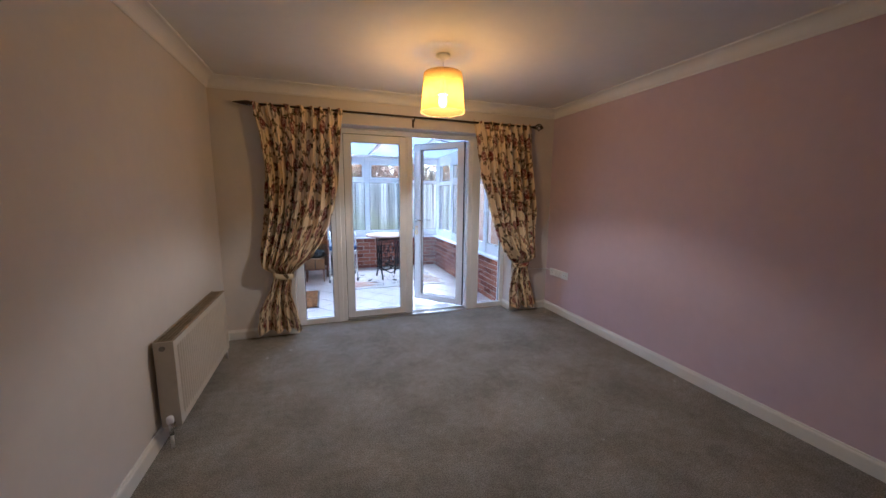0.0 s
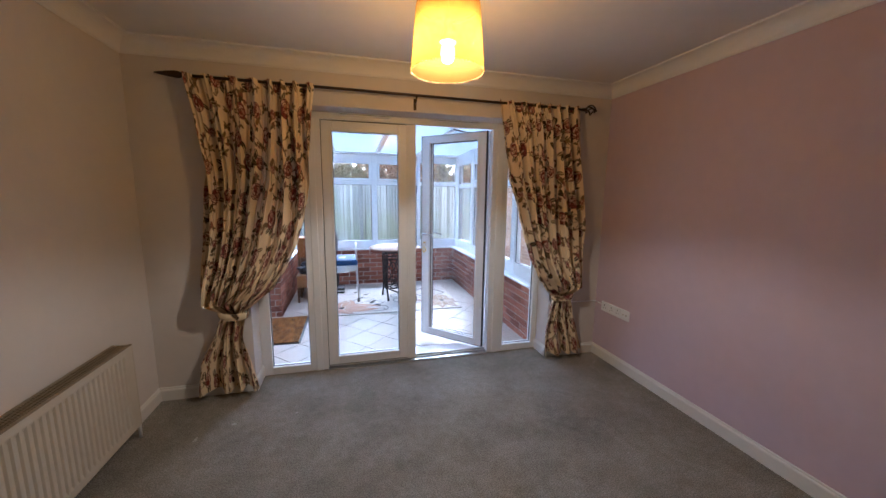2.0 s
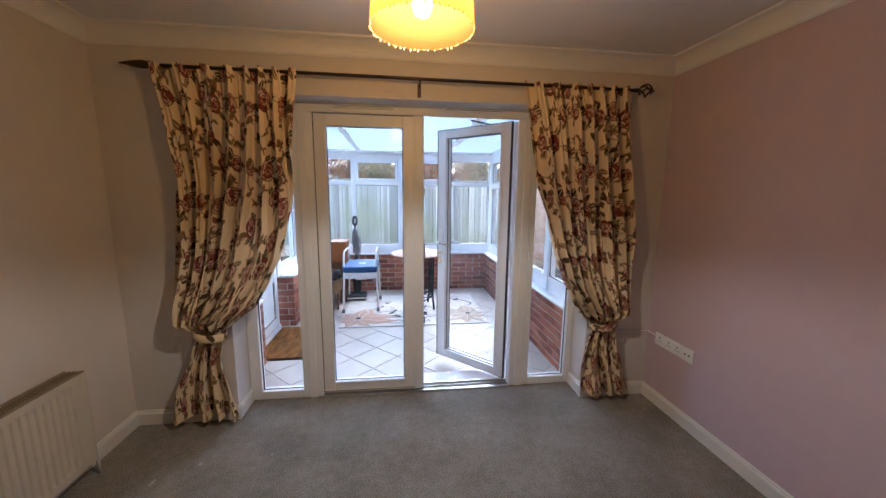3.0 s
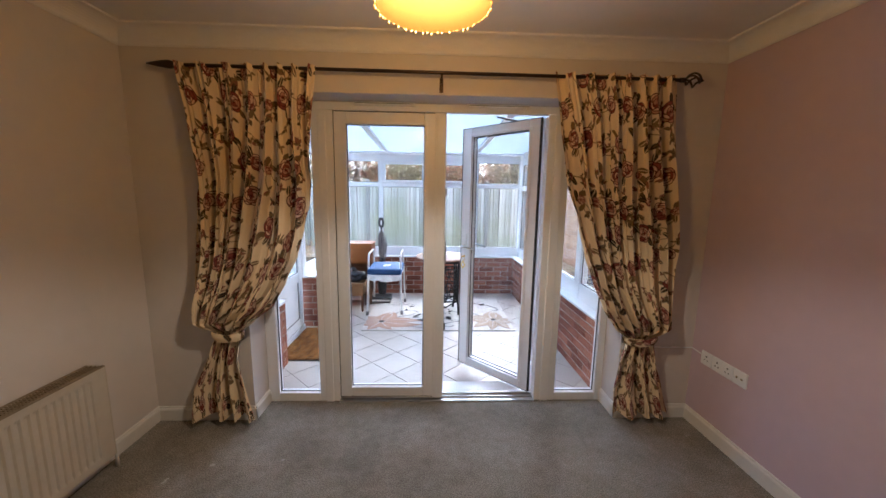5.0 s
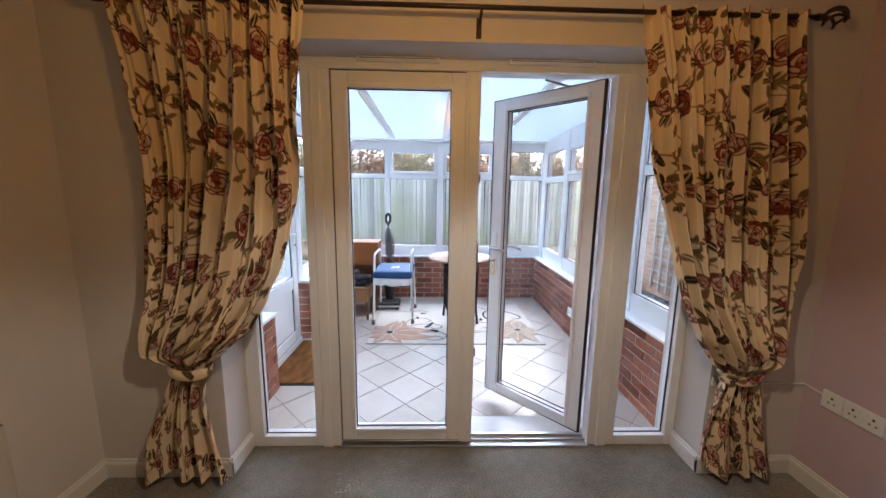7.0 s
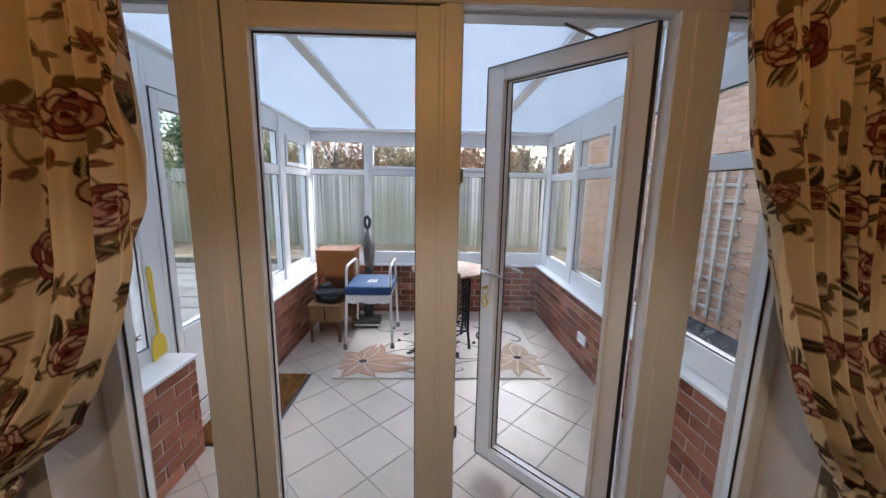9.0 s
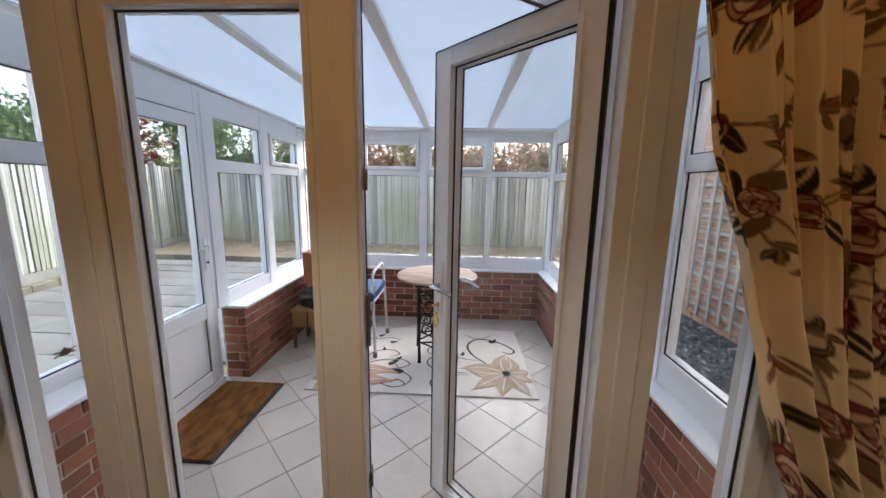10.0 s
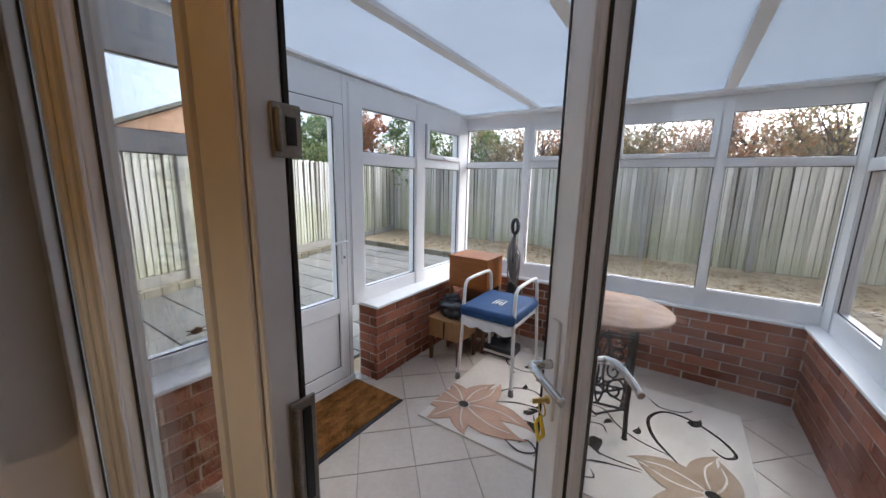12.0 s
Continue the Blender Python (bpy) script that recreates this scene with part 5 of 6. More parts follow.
r = bmesh.ops.extrude_face_region(bm, geom=list(bm.faces))
bmesh.ops.translate(bm, verts=[e for e in r["geom"] if isinstance(e, bmesh.types.BMVert)], vec=(0, 0.006, 0))
part("apron", bm, M_WHITE_TUBE, chair, "scalloped white plastic rim")
part("pan", lathe(bmesh.new(), [(0, 0.36), (0.10, 0.362), (0.135, 0.385), (0.155, 0.445), (0, 0.445)], (0.518, 6.25, 0), 28), M_WHITE_TUBE, chair)

# ---- stool with a bag, sewing cabinet behind it ----
stool = thing("wooden_stool", "low wooden stool with box seat and dark legs", "stool")
part("seat_box", boxes((-0.065, 0.225, 6.155, 6.45, 0.175, 0.325), bevel=0.006), M_PINE, stool)
part("lid", boxes((-0.075, 0.235, 6.145, 6.455, 0.325, 0.343), bevel=0.004), M_PINE, stool)
for x in (-0.052, 0.212):
    for y in (6.172, 6.435):
        bm = boxes((x - 0.017, x + 0.017, y - 0.017, y + 0.017, ZF, 0.18), bevel=0.003)
        for v in bm.verts:
            f = 1 - (v.co.z - ZF) / 0.215
            v.co.x = x + (v.co.x - x) * (1 - 0.3 * f)
            v.co.y = y + (v.co.y - y) * (1 - 0.3 * f)
        part("leg", bm, M_DARK_WOOD, stool)
part("strap", boxes((0.075, 0.087, 6.151, 6.155, 0.175, 0.33)), M_BLACK_PLASTIC, stool)


def lumpy(bm, centre, size, seed, n_=2, rough_=0.16):
    r = bmesh.ops.create_icosphere(bm, subdivisions=n_, radius=1.0)
    for v in r["verts"]:
        d = v.co.normalized()
        k = 1 + rough_ * noise.noise(d * 2.1 + Vector((seed, seed * 2, 0))) + rough_ * 0.5 * noise.noise(d * 5 + Vector((0, seed, 3)))
        v.co = Vector(centre) + Vector((d.x * size[0], d.y * size[1], max(d.z, -0.75) * size[2])) * k
        for f in v.link_faces:
            f.smooth = True
    return bm


bag = thing("bag", "crumpled black bag lying on the wooden stool", "bag")
part("bag_body", lumpy(bmesh.new(), (0.09, 6.31, 0.400), (0.15, 0.12, 0.075), 4, 4, 0.3), M_BLACK_PLASTIC, bag)
part("bag_bundle", lumpy(bmesh.new(), (0.05, 6.33, 0.460), (0.075, 0.06, 0.055), 9, 4, 0.4), M_SLATE, bag)

sewing = thing("sewing_cabinet", "orange varnished wooden sewing cabinet", "cabinet")
SX0, SX1, SY0, SY1 = -0.09, 0.288, 6.485, 6.79
part("cabinet_body", boxes((SX0, SX1, SY0, SY1, 0.535, 0.795), bevel=0.004), M_ORANGE_WOOD, sewing)
part("lid", boxes((SX0 - 0.008, SX1 + 0.008, SY0 - 0.008, SY1 + 0.004, 0.797, 0.815), bevel=0.004), M_ORANGE_WOOD, sewing)
part("front_panel", boxes((SX0 + 0.018, SX1 - 0.018, SY0 - 0.006, SY0, 0.555, 0.778), bevel=0.002), M_ORANGE_WOOD, sewing)
part("back_panel", boxes((SX0 + 0.02, SX1 - 0.02, SY1 - 0.03, SY1 - 0.015, 0.10, 0.535)), M_DARK_WOOD, sewing)
for x in (SX0 + 0.02, SX1 - 0.02):
    for y in (SY0 + 0.02, SY1 - 0.025):
        part("leg", boxes((x - 0.014, x + 0.014, y - 0.014, y + 0.014, ZF, 0.54), bevel=0.002), M_DARK_WOOD, sewing)
part("lower_shelf", boxes((SX0 + 0.01, SX1 - 0.01, SY0 + 0.01, SY1 - 0.01, 0.10, 0.116), bevel=0.002), M_DARK_WOOD, sewing)

# ---- upright vacuum cleaner ----
vac = thing("vacuum_cleaner", "black upright vacuum cleaner with wound flex", "vacuum cleaner")
part("floor_head", boxes((0.26, 0.54, 6.50, 6.72, UZ - 0.002, 0.055), bevel=0.018), M_BLACK_PLASTIC, vac)
part("bumper", boxes((0.255, 0.545, 6.493, 6.505, 0.0, 0.022), bevel=0.004), M_WHITE_TUBE, vac)
bm = bmesh.new()
tube(bm, smooth_line([(0.40, 6.68, 0.05), (0.395, 6.73, 0.20), (0.388, 6.79, 0.45), (0.384, 6.81, 0.58)], 5), [0.045, 0.052, 0.056, 0.060, 0.062, 0.063, 0.063, 0.062, 0.060, 0.058, 0.056, 0.054, 0.05, 0.045, 0.038, 0.03], 14)
part("dust_body", bm, M_BLACK_PLASTIC, vac)
part("handle_tube", tube(bmesh.new(), [(0.384, 6.81, 0.56), (0.376, 6.83, 0.85), (0.372, 6.84, 1.02)], 0.015, 10), M_BLACK_PLASTIC, vac)
part("grip", tube(bmesh.new(), [(0.372 + 0.028 * math.cos(a), 6.84, 1.075 + 0.060 * math.sin(a)) for a in [2 * math.pi * k / 22 for k in range(23)]], 0.0175, 10), M_BLACK_PLASTIC, vac)
random.seed(3)
bm = bmesh.new()
for k in range(20):
    w, dy, sh_ = random.uniform(0.008, 0.036), random.uniform(-0.014, 0.014), random.uniform(-0.012, 0.026)
    top, low = 0.97 + random.uniform(-0.03, 0.02), 0.56 + random.uniform(-0.03, 0.10)
    jit = [random.uniform(-0.012, 0.012) for _ in range(6)]
    tube(bm, smooth_line([(0.374, 6.80 + dy, top), (0.378 + w + jit[0], 6.795 + dy, top - 0.09), (0.385 + sh_ + w + jit[1], 6.79 + dy, top * 0.6 + low * 0.4), (0.385 + sh_ + w * 0.8 + jit[2], 6.79 + dy, low + 0.06), (0.388 + sh_, 6.785 + dy, low), (0.385 + sh_ - w + jit[3], 6.79 + dy, low + 0.07), (0.380 - w + jit[4], 6.79 + dy, (top + low) / 2), (0.374 - w + jit[5], 6.795 + dy, top - 0.10), (0.374, 6.80 + dy, top)], 5), 0.0048, 6)
part("flex", bm, M_GREY_RUBBER, vac, "grey wound power flex")

# ---- on the window board ----
spade = thing("fly_swat", "flat yellow plastic swat leaning on the door post", "swat")
def slab_outline(pts, x0, x1):
    """A flat plate of the given (y, z) outline."""
    bm = bmesh.new()
    f = bm.faces.new([bm.verts.new((x0, y, z)) for y, z in pts])
    r = bmesh.ops.extrude_face_region(bm, geom=[f])
    bmesh.ops.translate(bm, verts=[e for e in r["geom"] if isinstance(e, bmesh.types.BMVert)], vec=(x1 - x0, 0, 0))
    return bm


part("blade", slab_outline([(4.640, 0.556), (4.722, 0.575), (4.734, 0.60), (4.722, 0.665), (4.708, 0.684), (4.668, 0.690), (4.648, 0.672), (4.636, 0.62)], -0.309, -0.304), M_YELLOW, spade)
part("handle", slab_outline([(4.682, 0.686), (4.694, 0.686), (4.690, 0.90), (4.690, 1.02), (4.682, 1.045), (4.668, 1.045), (4.660, 1.02), (4.664, 0.90)], -0.309, -0.3035), M_YELLOW, spade)
decal = thing("window_ornament", "small dark brown ornament stuck on the window glass", "ornament")
bm = bmesh.new()
lumpy(bm, (-0.344, 4.577, 0.698), (0.004, 0.026, 0.020), 2, 2, 0.3)
for a in (25, 150, 205, 330, 90):
    tube(bm, [(-0.344, 4.577, 0.698), (-0.344, 4.577 + 0.05 * math.cos(radians(a)), 0.698 + 0.026 * math.sin(radians(a)))], [0.005, 0.003], 6)
part("ornament_body", bm, M_DARK_WOOD, decal)


# ---- the garden ----
ZG = -0.15
bm = bmesh.new()
for x0, x1, y0, y1 in ((-400, -0.40, -400, 400), (2.60, 400, -400, 400), (-0.40, 2.60, 7.2, 400), (-0.40, 2.60, -400, -1.4)):
    bm.faces.new([bm.verts.new(p) for p in ((x0, y0, ZG), (x1, y0, ZG), (x1, y1, ZG), (x0, y1, ZG))])
bmesh.ops.remove_doubles(bm, verts=bm.verts, dist=0.001)
tagged(part("ground", bm, M_GRAVEL), "gravel and bare earth of the garden", "ground", kind="structure")


def unit_box(name, lx, ly, lz, bevel, material, seed=0, jitter=0.0):
    """A mesh to be shared by many pieces, its front face at y = 0 and its foot at z = 0."""
    bm = boxes((-lx / 2, lx / 2, 0, ly, 0, lz))
    if bevel:
        bmesh.ops.bevel(bm, geom=list(bm.edges), offset=bevel, segments=1, affect="EDGES")
    rnd = random.Random(seed)
    for v in bm.verts:
        v.co += Vector((rnd.uniform(-jitter, jitter), rnd.uniform(-jitter, jitter) * 0.6, rnd.uniform(-jitter, jitter)))
    me = bpy.data.meshes.new(name)
    bm.to_mesh(me)
    bm.free()
    me.materials.append(material)
    return me


def fence(name, a, b, label, cat="fence", low=True):
    """Upright feather-edged boards between concrete posts, over a concrete gravel board."""
    a, b = Vector(a), Vector(b)
    ln, ang = (b - a).length, math.degrees(math.atan2(b.y - a.y, b.x - a.x))
    t = thing(name, label, cat, at=pose(a.x, a.y, ZG, 0, 0, ang))
    rnd = random.Random(len(name) + int(ln * 10))
    boards = [unit_box("fence_board", 0.090, 0.016, 1.86 if low else 2.0, 0.003, M_FENCE, k, 0.004) for k in range(4)]
    x = 0.05
    while x < ln:
        shared("fence_board", boards[rnd.randrange(4)], t, pose(x, rnd.uniform(-0.008, 0.008), (0.17 if low else 0.03) + rnd.uniform(-0.012, 0.014), rnd.uniform(-0.3, 0.3), rnd.uniform(-0.22, 0.22), 10 + rnd.uniform(-3, 3)))
        x += 0.0965
    post = unit_box("fence_post", 0.10, 0.10, 2.10, 0.008, M_CONCRETE)
    gb = unit_box("gravel_board", 1.78, 0.04, 0.16, 0.006, M_CONCRETE)
    n_ = int(ln / 1.85) + 1
    for k in range(n_ + 1):
        shared("fence_post", post, t, pose(k * 1.85, -0.06, 0))
        if k < n_ and low:
            shared("gravel_board", gb, t, pose(k * 1.85 + 0.92, -0.005, 0.0))
    # Added dark sheet: paints the shadow lines seen between the boards.
    part("gap_shade_sheet", boxes((0, ln, 0.014, 0.022, 0.17 if low else 0.03, 2.0)), M_BARK_GAP_SHADE, t, "dark sheet standing in for the shadow in the board gaps")
    part("fence_rail", boxes((0, ln, 0.03, 0.08, 0.5, 0.58)), M_FENCE, t)
    part("fence_rail", boxes((0, ln, 0.03, 0.08, 1.6, 1.68)), M_FENCE, t)
    return t


fence("garden_fence", (-6.42, 12.85, 0), (6.6, 12.75, 0), "weathered grey-green close boarded wooden fence", low=False)
fence("garden_fence", (-4.0, 2.6, 0), (-6.38, 12.8, 0), "weathered silver-grey close boarded wooden fence")

patio = thing("patio", "grey stone paving slabs beside the conservatory", "paving", kind="structure")
slabs = [unit_box("paving_slab", 0.59, 0.44, 0.045, 0.005, M_SLAB, k, 0.003) for k in range(4)]
rnd = random.Random(8)
for j in range(15):
    y = 3.3 + 0.452 * j
    x = -0.72 - (0.3 if j % 2 else 0.0)
    while x > -4.55 - 0.24 * max(0, y - 4.5) + 0.55:
        shared("paving_slab", slabs[rnd.randrange(4)], patio, pose(x, y, ZG - 0.012 + rnd.uniform(0, 0.004)))
        x -= 0.602

M_MOSSY = pbr("mossy_stone", (0.15, 0.14, 0.10), (0.27, 0.25, 0.19), 7, 0.95, bump=0.6, bump_scale=50, per_piece=0.4, spec=0.1)
edging = thing("garden_edging", "low mossy stone edging of the gravel border", "edging")
eb = [unit_box("brick", 0.21, 0.10, 0.13, 0.006, M_MOSSY, k, 0.004) for k in range(3)]
for k in range(21):
    shared("brick", eb[k % 3], edging, pose(-4.9 + 0.218 * k, 10.15, ZG, rnd.uniform(-2, 2), 0, rnd.uniform(-2, 2)))
for k in range(30):
    shared("brick", eb[k % 3], edging, pose(-3.75 - 0.052 * k, 4.2 + 0.212 * k, ZG, rnd.uniform(-2, 2), 0, 104 + rnd.uniform(-2, 2)))


def scatter(name, label, cat, material, n_, x0, x1, y0, y1, size, seed):
    """Loose stones or leaves over a stretch of ground, as one object."""
    r = np.random.RandomState(seed)
    base = np.array([(1, 0, 0), (0, 1, 0), (-1, 0, 0), (0, -1, 0), (0, 0, 0.5), (0, 0, -0.5)], float)
    tri = np.array([(0, 1, 4), (1, 2, 4), (2, 3, 4), (3, 0, 4), (1, 0, 5), (2, 1, 5), (3, 2, 5), (0, 3, 5)])
    pts, faces = [], []
    for k in range(n_):
        sc = size * r.uniform(0.4, 1.2) * (1 + 0.5 * r.rand(3))
        a = r.rand() * 6.28
        p = base * sc * (1 + 0.3 * (r.rand(6, 3) - 0.5))
        p = np.stack([p[:, 0] * math.cos(a) - p[:, 1] * math.sin(a), p[:, 0] * math.sin(a) + p[:, 1] * math.cos(a), p[:, 2]], 1)
        pts.append(p + (r.uniform(x0, x1), r.uniform(y0, y1), ZG + sc[2] * 0.2))
        faces.append(tri + 6 * k)
    me = bpy.data.meshes.new(name)
    me.from_pydata(np.concatenate(pts).tolist(), [], np.concatenate(faces).tolist())
    me.materials.append(material)
    return tagged(new(name, me), label, cat, kind="stuff")


def island_mat(name, cols, rough=0.85, thin=False):
    m = bpy.data.materials.new(name)
    m.use_nodes = True
    n_, l_ = nodes_of(m)
    g, ra = n_.new("ShaderNodeNewGeometry"), n_.new("ShaderNodeValToRGB")
    ra.color_ramp.interpolation = "LINEAR"
    while len(ra.color_ramp.elements) < len(cols):
        ra.color_ramp.elements.new(0.5)
    for k, c in enumerate(cols):
        ra.color_ramp.elements[k].position = k / (len(cols) - 1)
        ra.color_ramp.elements[k].color = (*c, 1)
    l_.new(g.outputs["Random Per Island"], ra.inputs["Fac"])
    b = n_["Principled BSDF"]
    l_.new(ra.outputs["Color"], b.inputs["Base Color"])
    b.inputs["Roughness"].default_value = rough
    b.inputs["Specular IOR Level"].default_value = 0.2
    if thin:
        tr, mx = n_.new("ShaderNodeBsdfTranslucent"), n_.new("ShaderNodeMixShader")
        mx.inputs[0].default_value = 0.5
        l_.new(ra.outputs["Color"], tr.inputs["Color"])
        l_.new(b.outputs[0], mx.inputs[1])
        l_.new(tr.outputs[0], mx.inputs[2])
        l_.new(mx.outputs[0], n_["Material Output"].inputs["Surface"])
    return m


M_CHIPS = island_mat("slate_chips", [(0.015, 0.017, 0.02), (0.04, 0.043, 0.048), (0.08, 0.085, 0.09), (0.30, 0.30, 0.29)], 0.6)
M_STONES = island_mat("garden_gravel", [(0.18, 0.13, 0.075), (0.34, 0.26, 0.15), (0.50, 0.42, 0.29), (0.22, 0.11, 0.04)])
scatter("slate_bed", "dark slate chippings against the brick wall", "stone chippings", M_CHIPS, 5200, 2.66, 4.5, 4.3, 9.0, 0.022, 2)
scatter("gravel_border", "brown gravel and fallen leaves by the fence", "gravel", M_STONES, 5200, -5.0, 4.4, 7.5, 12.7, 0.030, 3)
bm = bmesh.new()
bm.faces.new([bm.verts.new(p) for p in ((2.62, 4.2, ZG + 0.004), (4.5, 4.2, ZG + 0.004), (4.5, 9.2, ZG + 0.004), (2.62, 9.2, ZG + 0.004))])
tagged(part("ground_bed", bm, M_SLATE), "dark slate bed beside the wall", "ground", kind="structure")

# brick wall of the house next door, with trellis and vent
NX = 4.5
nb = thing("house", "buff brick gable wall of the house next door", "house")
nwall = part("wall", boxes((NX + 0.006, NX + 6.0, -4.0, 10.85, ZG, 5.4)), M_MORTAR, nb)
bm = bmesh.new()
v = [bm.verts.new(p) for p in ((NX - 0.25, -4.3, 5.3), (NX - 0.25, 11.1, 5.3), (NX + 3.0, 11.1, 7.2), (NX + 3.0, -4.3, 7.2), (NX + 6.3, -4.3, 5.3), (NX + 6.3, 11.1, 5.3))]
for f in ((0, 1, 2, 3), (3, 2, 5, 4), (0, 3, 4), (1, 5, 2), (0, 4, 5, 1)):
    bm.faces.new([v[k] for k in f])
part("roof", bm, M_ROOF_TILE, nb)
full = np.array([(x, y, z) for x in (0, 0.03) for y in (-0.1065, 0.1065) for z in (0, 0.065)])
bf = np.array([(0, 1, 3, 2), (0, 4, 5, 1), (2, 3, 7, 6), (0, 2, 6, 4), (1, 5, 7, 3)])
pts, faces = [], []
near_bricks = []
for c in range(46):
    z = ZG + 0.005 + 0.075 * c
    for k in range(48):
        y = 0.1 + 0.225 * k + (0.1125 if c % 2 else 0)
        if y > 10.74:
            continue
        if 6.55 < y < 8.1 and 0.05 < z < 3.0:
            near_bricks.append((y, z))
        else:
            faces.append(bf + 8 * len(pts))
            pts.append(full + (NX - 0.015, y, z))
me = bpy.data.meshes.new("brickwork")
me.from_pydata(np.concatenate(pts).tolist(), [], np.concatenate(faces).tolist())
M_BUFF_ISLE = island_mat("buff_brickwork", [(0.42, 0.25, 0.16), (0.52, 0.33, 0.22), (0.58, 0.39, 0.27), (0.48, 0.28, 0.17)], 0.9)
me.materials.append(M_BUFF_ISLE)
far = new("brickwork", me)
far.parent = nwall
far["kind"] = "stuff"
nbm = unit_box("brick", 0.213, 0.03, 0.065, 0.003, M_BUFF_BRICK, 4, 0.0015)
for y, z in near_bricks:
    shared("brick", nbm, nwall, pose(NX, y, z, 0, 0, -90))
flue = thing("vent_box", "small grey plastic vent box on the brick wall", "vent")
part("vent_body", boxes((NX - 0.11, NX, 7.44, 7.66, 2.42, 2.66), bevel=0.008), M_CONCRETE, flue)
part("vent_mouth", boxes((NX - 0.114, NX - 0.108, 7.56, 7.65, 2.53, 2.64)), M_BLACK_PLASTIC, flue)
trellis = thing("trellis", "weathered square wooden trellis on the brick wall", "trellis")
slat_v = unit_box("slat", 0.034, 0.020, 1.90, 0.002, M_TRELLIS, 1, 0.002)
slat_h = unit_box("slat", 1.08, 0.022, 0.034, 0.002, M_TRELLIS, 2, 0.001)
for k in range(6):
    shared("slat", slat_v, trellis, pose(NX - 0.050, 6.775 + 0.187 * k, -0.06 + 0.01 * (k % 3), 0, 0.5 * (-1) ** k, -90))
for k in range(10):
    shared("slat", slat_h, trellis, pose(NX - 0.028, 7.245, 0.05 + 0.186 * k, 0, 0.4 * (-1) ** k, -90))


# ---- trees and hedges beyond the fence ----
def leaves(name, centres, radii, n_, size, material, parent, seed):
    """Many small folded leaves in uneven clumps round the given centres."""
    r = np.random.RandomState(seed)
    k = r.randint(0, len(centres), n_)
    d = r.normal(size=(n_, 3))
    d /= np.linalg.norm(d, axis=1)[:, None]
    c = np.array(centres)[k] + d * (np.array(radii)[k] * r.uniform(0.25, 1.0, n_) ** 0.5)[:, None]
    a, b = r.normal(size=(n_, 3)), r.normal(size=(n_, 3))
    a /= np.linalg.norm(a, axis=1)[:, None]
    b -= a * (a * b).sum(1)[:, None]
    b /= np.linalg.norm(b, axis=1)[:, None]
    sz = size * r.uniform(0.5, 1.3, n_)[:, None]
    P = np.stack([c - a * sz, c + b * sz * 0.45, c + a * sz, c - b * sz * 0.45], 1).reshape(-1, 3)
    me_ = bpy.data.meshes.new(name)
    me_.from_pydata(P.tolist(), [], np.arange(4 * n_).reshape(-1, 4).tolist())
    me_.materials.append(material)
    ob = new(name, me_)
    ob.parent = parent
    ob["kind"] = "stuff"
    return ob


def tree(label, x, y, height, spread, material, n_, seed, size=0.09, bare=False, cat="tree"):
    t = thing("tree", label, cat, at=pose(x, y, ZG))
    r = random.Random(seed)
    part("trunk", tube(bmesh.new(), [(0, 0, 0), (0.05, 0.02, height * 0.25), (-0.03, 0.05, height * 0.5), (0.05, 0, height * 0.8)], [0.10, 0.08, 0.055, 0.02], 8), M_BARK_GAP_SHADE, t)
    bm = bmesh.new()
    tips = []
    for k in range(16 if not bare else 30):
        z0 = height * r.uniform(0.15, 0.7)
        a = r.uniform(0, 6.28)
        q = spread * r.uniform(0.5, 1.0)
        tip = Vector((q * math.cos(a), q * math.sin(a), z0 + height * r.uniform(0.12, 0.4)))
        mid = tip * 0.5 + Vector((0, 0, z0 * 0.5 - 0.05))
        tube(bm, smooth_line([(0, 0, z0), mid, tip], 3), [0.03, 0.026, 0.02, 0.016, 0.012, 0.009, 0.006], 5)
        tips.append(tip)
        for _ in range(3 if bare else 1):
            s_ = mid.lerp(tip, r.random())
            e = s_ + Vector((r.uniform(-0.5, 0.5), r.uniform(-0.5, 0.5), r.uniform(0.2, 0.7)))
            tube(bm, [s_, e], [0.009, 0.004], 4)
            tips.append(e)
    part("limbs", bm, M_BARK_GAP_SHADE, t)
    leaves("crown", [tuple(p) for p in tips], [spread * r.uniform(0.22, 0.42) for _ in tips], n_, size, material, t, seed)
    return t


M_GREEN = island_mat("green_leaves", [(0.06, 0.10, 0.04), (0.10, 0.16, 0.06), (0.16, 0.22, 0.09), (0.26, 0.28, 0.15)], thin=True)
M_OLIVE = island_mat("olive_leaves", [(0.16, 0.15, 0.07), (0.26, 0.23, 0.12), (0.34, 0.27, 0.16), (0.22, 0.14, 0.08)], thin=True)
M_RUSSET = island_mat("russet_leaves", [(0.28, 0.11, 0.06), (0.36, 0.19, 0.10), (0.45, 0.28, 0.17), (0.28, 0.21, 0.12)], thin=True)
M_RED = island_mat("red_leaves", [(0.28, 0.09, 0.05), (0.36, 0.13, 0.06), (0.40, 0.19, 0.09), (0.24, 0.09, 0.05)], thin=True)
tree("dense green evergreen tree behind the fence", -7.4, 15.6, 4.1, 1.6, M_GREEN, 9000, 1, 0.075)
tree("bushy green tree behind the fence", -5.4, 14.6, 3.7, 1.6, M_GREEN, 7500, 2, 0.075)
tree("red autumn tree behind the fence", -9.7, 15.1, 4.2, 0.7, M_RED, 3500, 3, 0.07)
tree("orange-brown autumn conifer behind the fence", -9.3, 13.9, 4.0, 0.8, M_RUSSET, 6000, 4, 0.06)
tree("dense green laurel behind the side fence", -9.0, 12.1, 3.4, 1.2, M_GREEN, 9000, 5, 0.07)
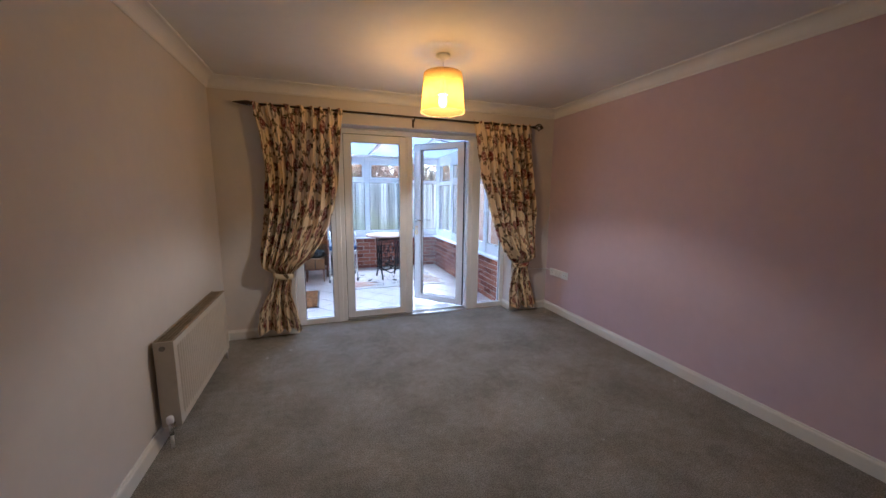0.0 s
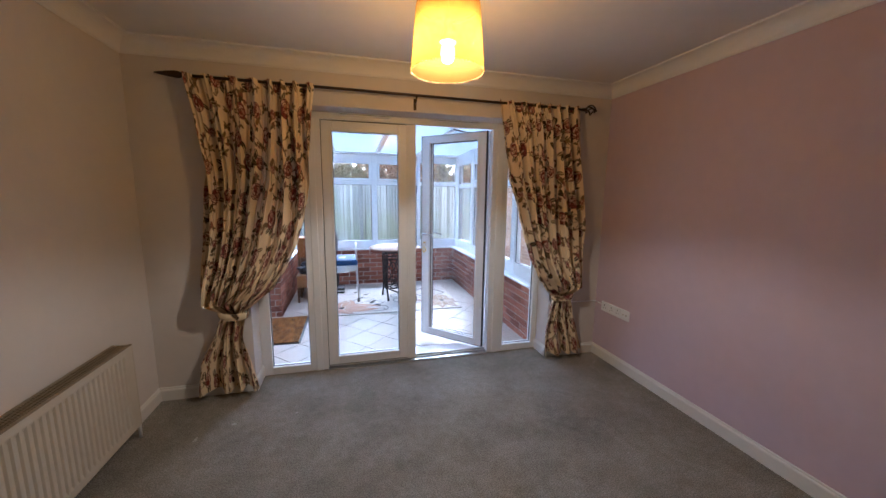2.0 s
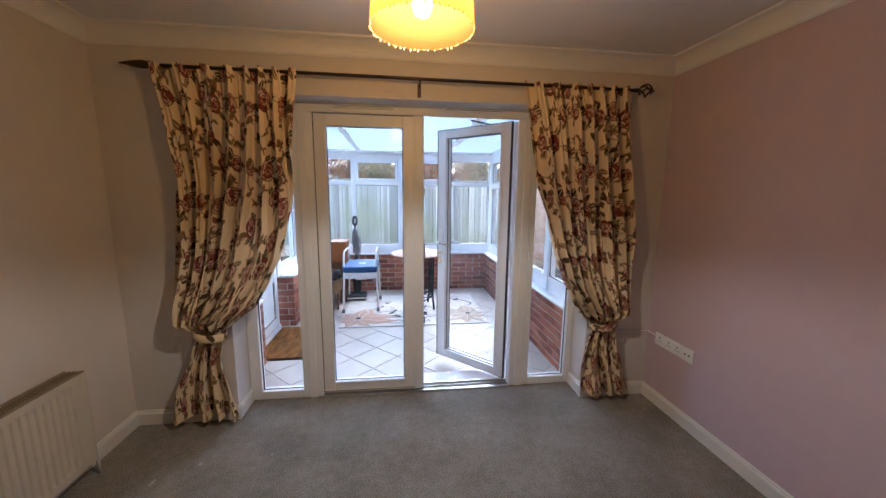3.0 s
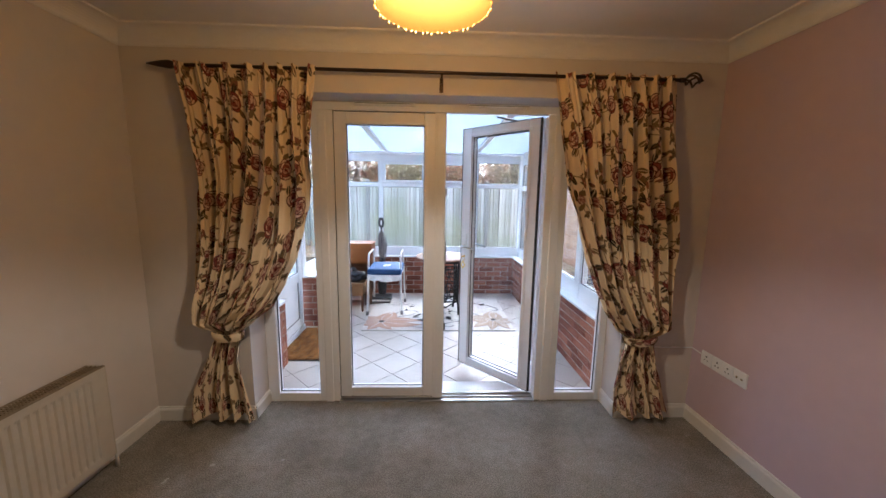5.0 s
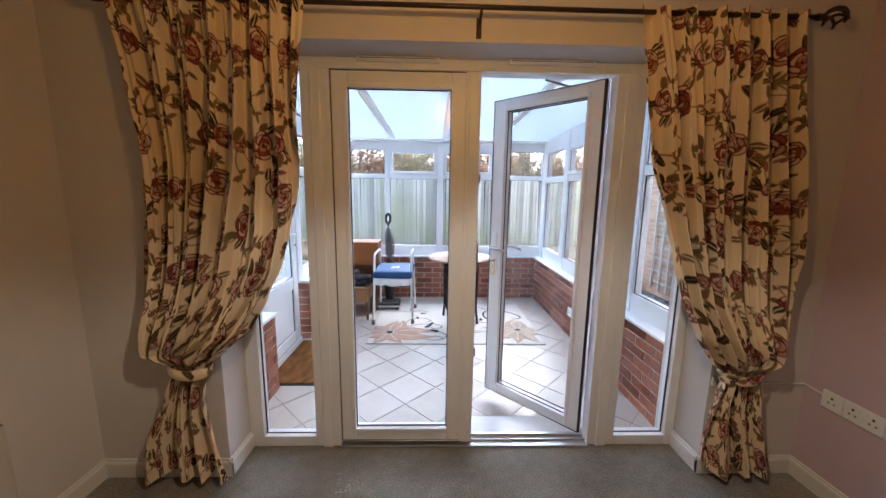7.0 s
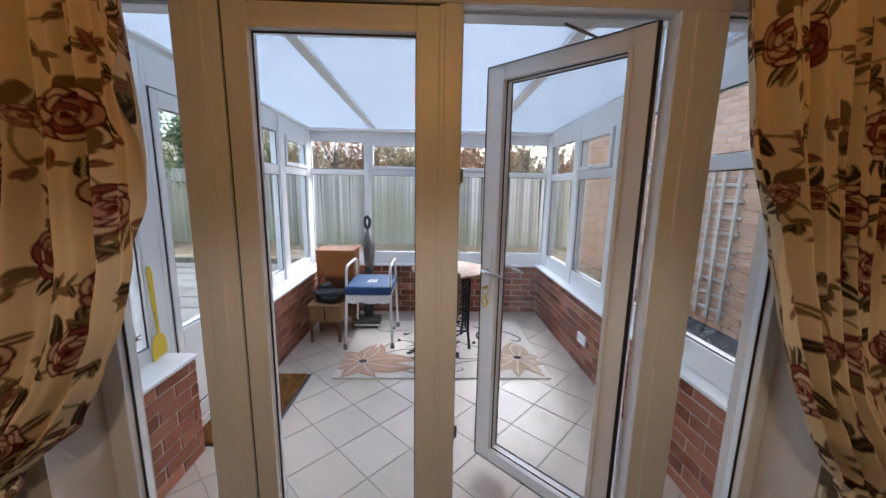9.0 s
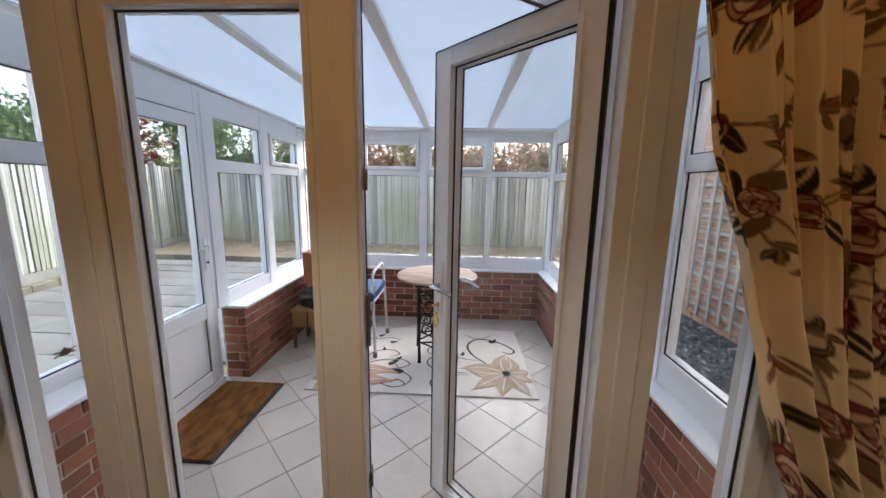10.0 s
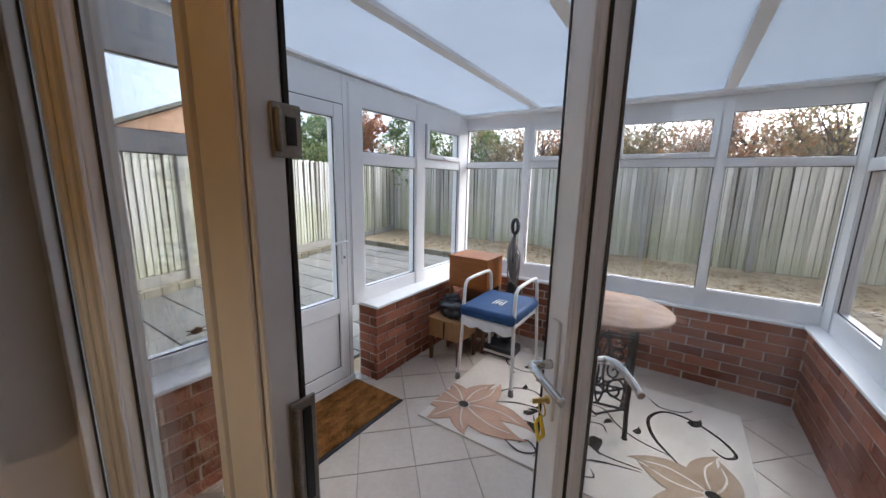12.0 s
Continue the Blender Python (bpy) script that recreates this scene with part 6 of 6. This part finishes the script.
for k in range(9):
    x = -3.4 + 1.25 * k
    tree("thinning russet shrub behind the fence" if k % 2 else "olive brown autumn shrub behind the fence", x, 14.3 + 0.5 * (k % 3), 3.1 + 0.25 * ((k * 7) % 4), 1.0, M_RUSSET if k % 3 else M_OLIVE, 3400 if k < 6 else 1500, 20 + k, 0.055, True, "shrub")
for k in range(2, 5):
    tree("dense green hedge shrub behind the side fence", -6.4 - 0.315 * k, 6.5 + 1.35 * k - 0.6, 2.85, 0.85, M_GREEN, 3200, 40 + k, 0.065, False, "shrub")

for k in range(10):
    tree("dense olive hedge behind the back fence", -6.0 + 1.35 * k, 16.6 + 0.3 * (k % 2), 2.75 + 0.2 * ((k * 5) % 3), 1.05, M_OLIVE if k % 3 else M_GREEN, 3600, 60 + k, 0.07, False, "hedge")

# brick house beyond the side fence
fh = thing("house", "distant brick house with a tiled gable roof", "house")
HX, HY0, HY1, HE, HR = -14.0, 6.9, 14.9, 2.6, 4.55
hw = bmesh.new()
v = [hw.verts.new(p) for p in ((HX, HY0, ZG), (HX, HY1, ZG), (HX, HY1, HE), (HX, (HY0 + HY1) / 2, HR), (HX, HY0, HE))]
f = hw.faces.new(v)
r = bmesh.ops.extrude_face_region(hw, geom=[f])
bmesh.ops.translate(hw, verts=[e for e in r["geom"] if isinstance(e, bmesh.types.BMVert)], vec=(-9, 0, 0))
part("wall", hw, M_BUFF_BRICK, fh)
for s_ in (-1, 1):
    bm = bmesh.new()
    yc, ye = (HY0 + HY1) / 2, (HY0 - 0.3 if s_ < 0 else HY1 + 0.3)
    v = [bm.verts.new(p) for p in ((HX + 0.25, yc, HR + 0.05), (HX + 0.25, ye, HE - 0.1), (HX - 9, ye, HE - 0.1), (HX - 9, yc, HR + 0.05))]
    f = bm.faces.new(v)
    r = bmesh.ops.extrude_face_region(bm, geom=[f])
    bmesh.ops.translate(bm, verts=[e for e in r["geom"] if isinstance(e, bmesh.types.BMVert)], vec=(0, 0, 0.12))
    part("roof", bm, M_ROOF_TILE, fh)

# ---- floor tiles and plinth bricks ----
TILE = 0.298


def clip_poly(poly, x0, x1, y0, y1):
    for axis, lim, keep_less in ((0, x0, False), (0, x1, True), (1, y0, False), (1, y1, True)):
        out = []
        for i, p in enumerate(poly):
            q = poly[(i + 1) % len(poly)]
            pin, qin = (p[axis] <= lim) == keep_less or p[axis] == lim, (q[axis] <= lim) == keep_less or q[axis] == lim
            if pin:
                out.append(p)
            if pin != qin:
                t = (lim - p[axis]) / (q[axis] - p[axis])
                out.append((p[0] + t * (q[0] - p[0]), p[1] + t * (q[1] - p[1])))
        poly = out
        if not poly:
            return poly
    return poly


tile_me = None
D = TILE * math.sqrt(2) / 2
h = (TILE - 0.006) * math.sqrt(2) / 2
for i in range(-6, 14):
    for j in range(-12, 16):
        if (i + j) % 2 == 0:
            continue
        cx, cy = 0.355 + D * i, 4.96 + D * j
        diamond = [(cx + h, cy), (cx, cy + h), (cx - h, cy), (cx, cy - h)]
        poly = clip_poly(diamond, GXL, CXR + 0.02, YO + 0.01, CYB + 0.02)
        if len(poly) < 3:
            continue
        inner = all(abs(p[0] - q[0]) + abs(p[1] - q[1]) < 1e-6 for p, q in zip(poly, diamond)) and len(poly) == 4
        if inner and tile_me:
            shared("tile", tile_me, floor_c, pose(cx, cy, 0))
            continue
        bm = bmesh.new()
        top = [bm.verts.new((p[0] - cx, p[1] - cy, ZF)) for p in poly]
        low = [bm.verts.new((p[0] - cx, p[1] - cy, ZF - 0.004)) for p in poly]
        bm.faces.new(top)
        for k in range(len(poly)):
            bm.faces.new((low[k], low[(k + 1) % len(poly)], top[(k + 1) % len(poly)], top[k]))
        ob = part("tile", bm, M_TILE, floor_c)
        ob.location = (cx, cy, 0)
        if inner:
            tile_me = ob.data

brick_meshes = [unit_box("brick", BRICK_L, 0.03, BRICK_H, 0.0035, M_BRICK, 60 + k, 0.0022) for k in range(5)]
TURNS = {"y-": 0, "x+": 90, "x-": -90, "y+": 180}
rnd = random.Random(12)
for core, faces in plinths:
    for dr, at, a0, a1 in faces:
        for c in range(COURSES):
            z = ZS - 0.024 - 0.0725 * (c + 1) + 0.004
            a = a0 + (0.0 if c % 2 == 0 else -0.1125)
            while a < a1 - 0.02:
                lo, hi = max(a, a0), min(a + BRICK_L, a1)
                if hi - lo > 0.03:
                    mid = (lo + hi) / 2
                    proud = at + (0.0 + rnd.uniform(-0.001, 0.001)) * (1 if dr[0] == "x" else -1)
                    px, py = (proud, mid) if dr[0] == "x" else (mid, proud)
                    shared("brick", brick_meshes[rnd.randrange(5)], core, pose(px, py, z, 0, 0, TURNS[dr]) @ Matrix.Diagonal(((hi - lo) / BRICK_L, 1, 1, 1)))
                a += BRICK_L + JOINT
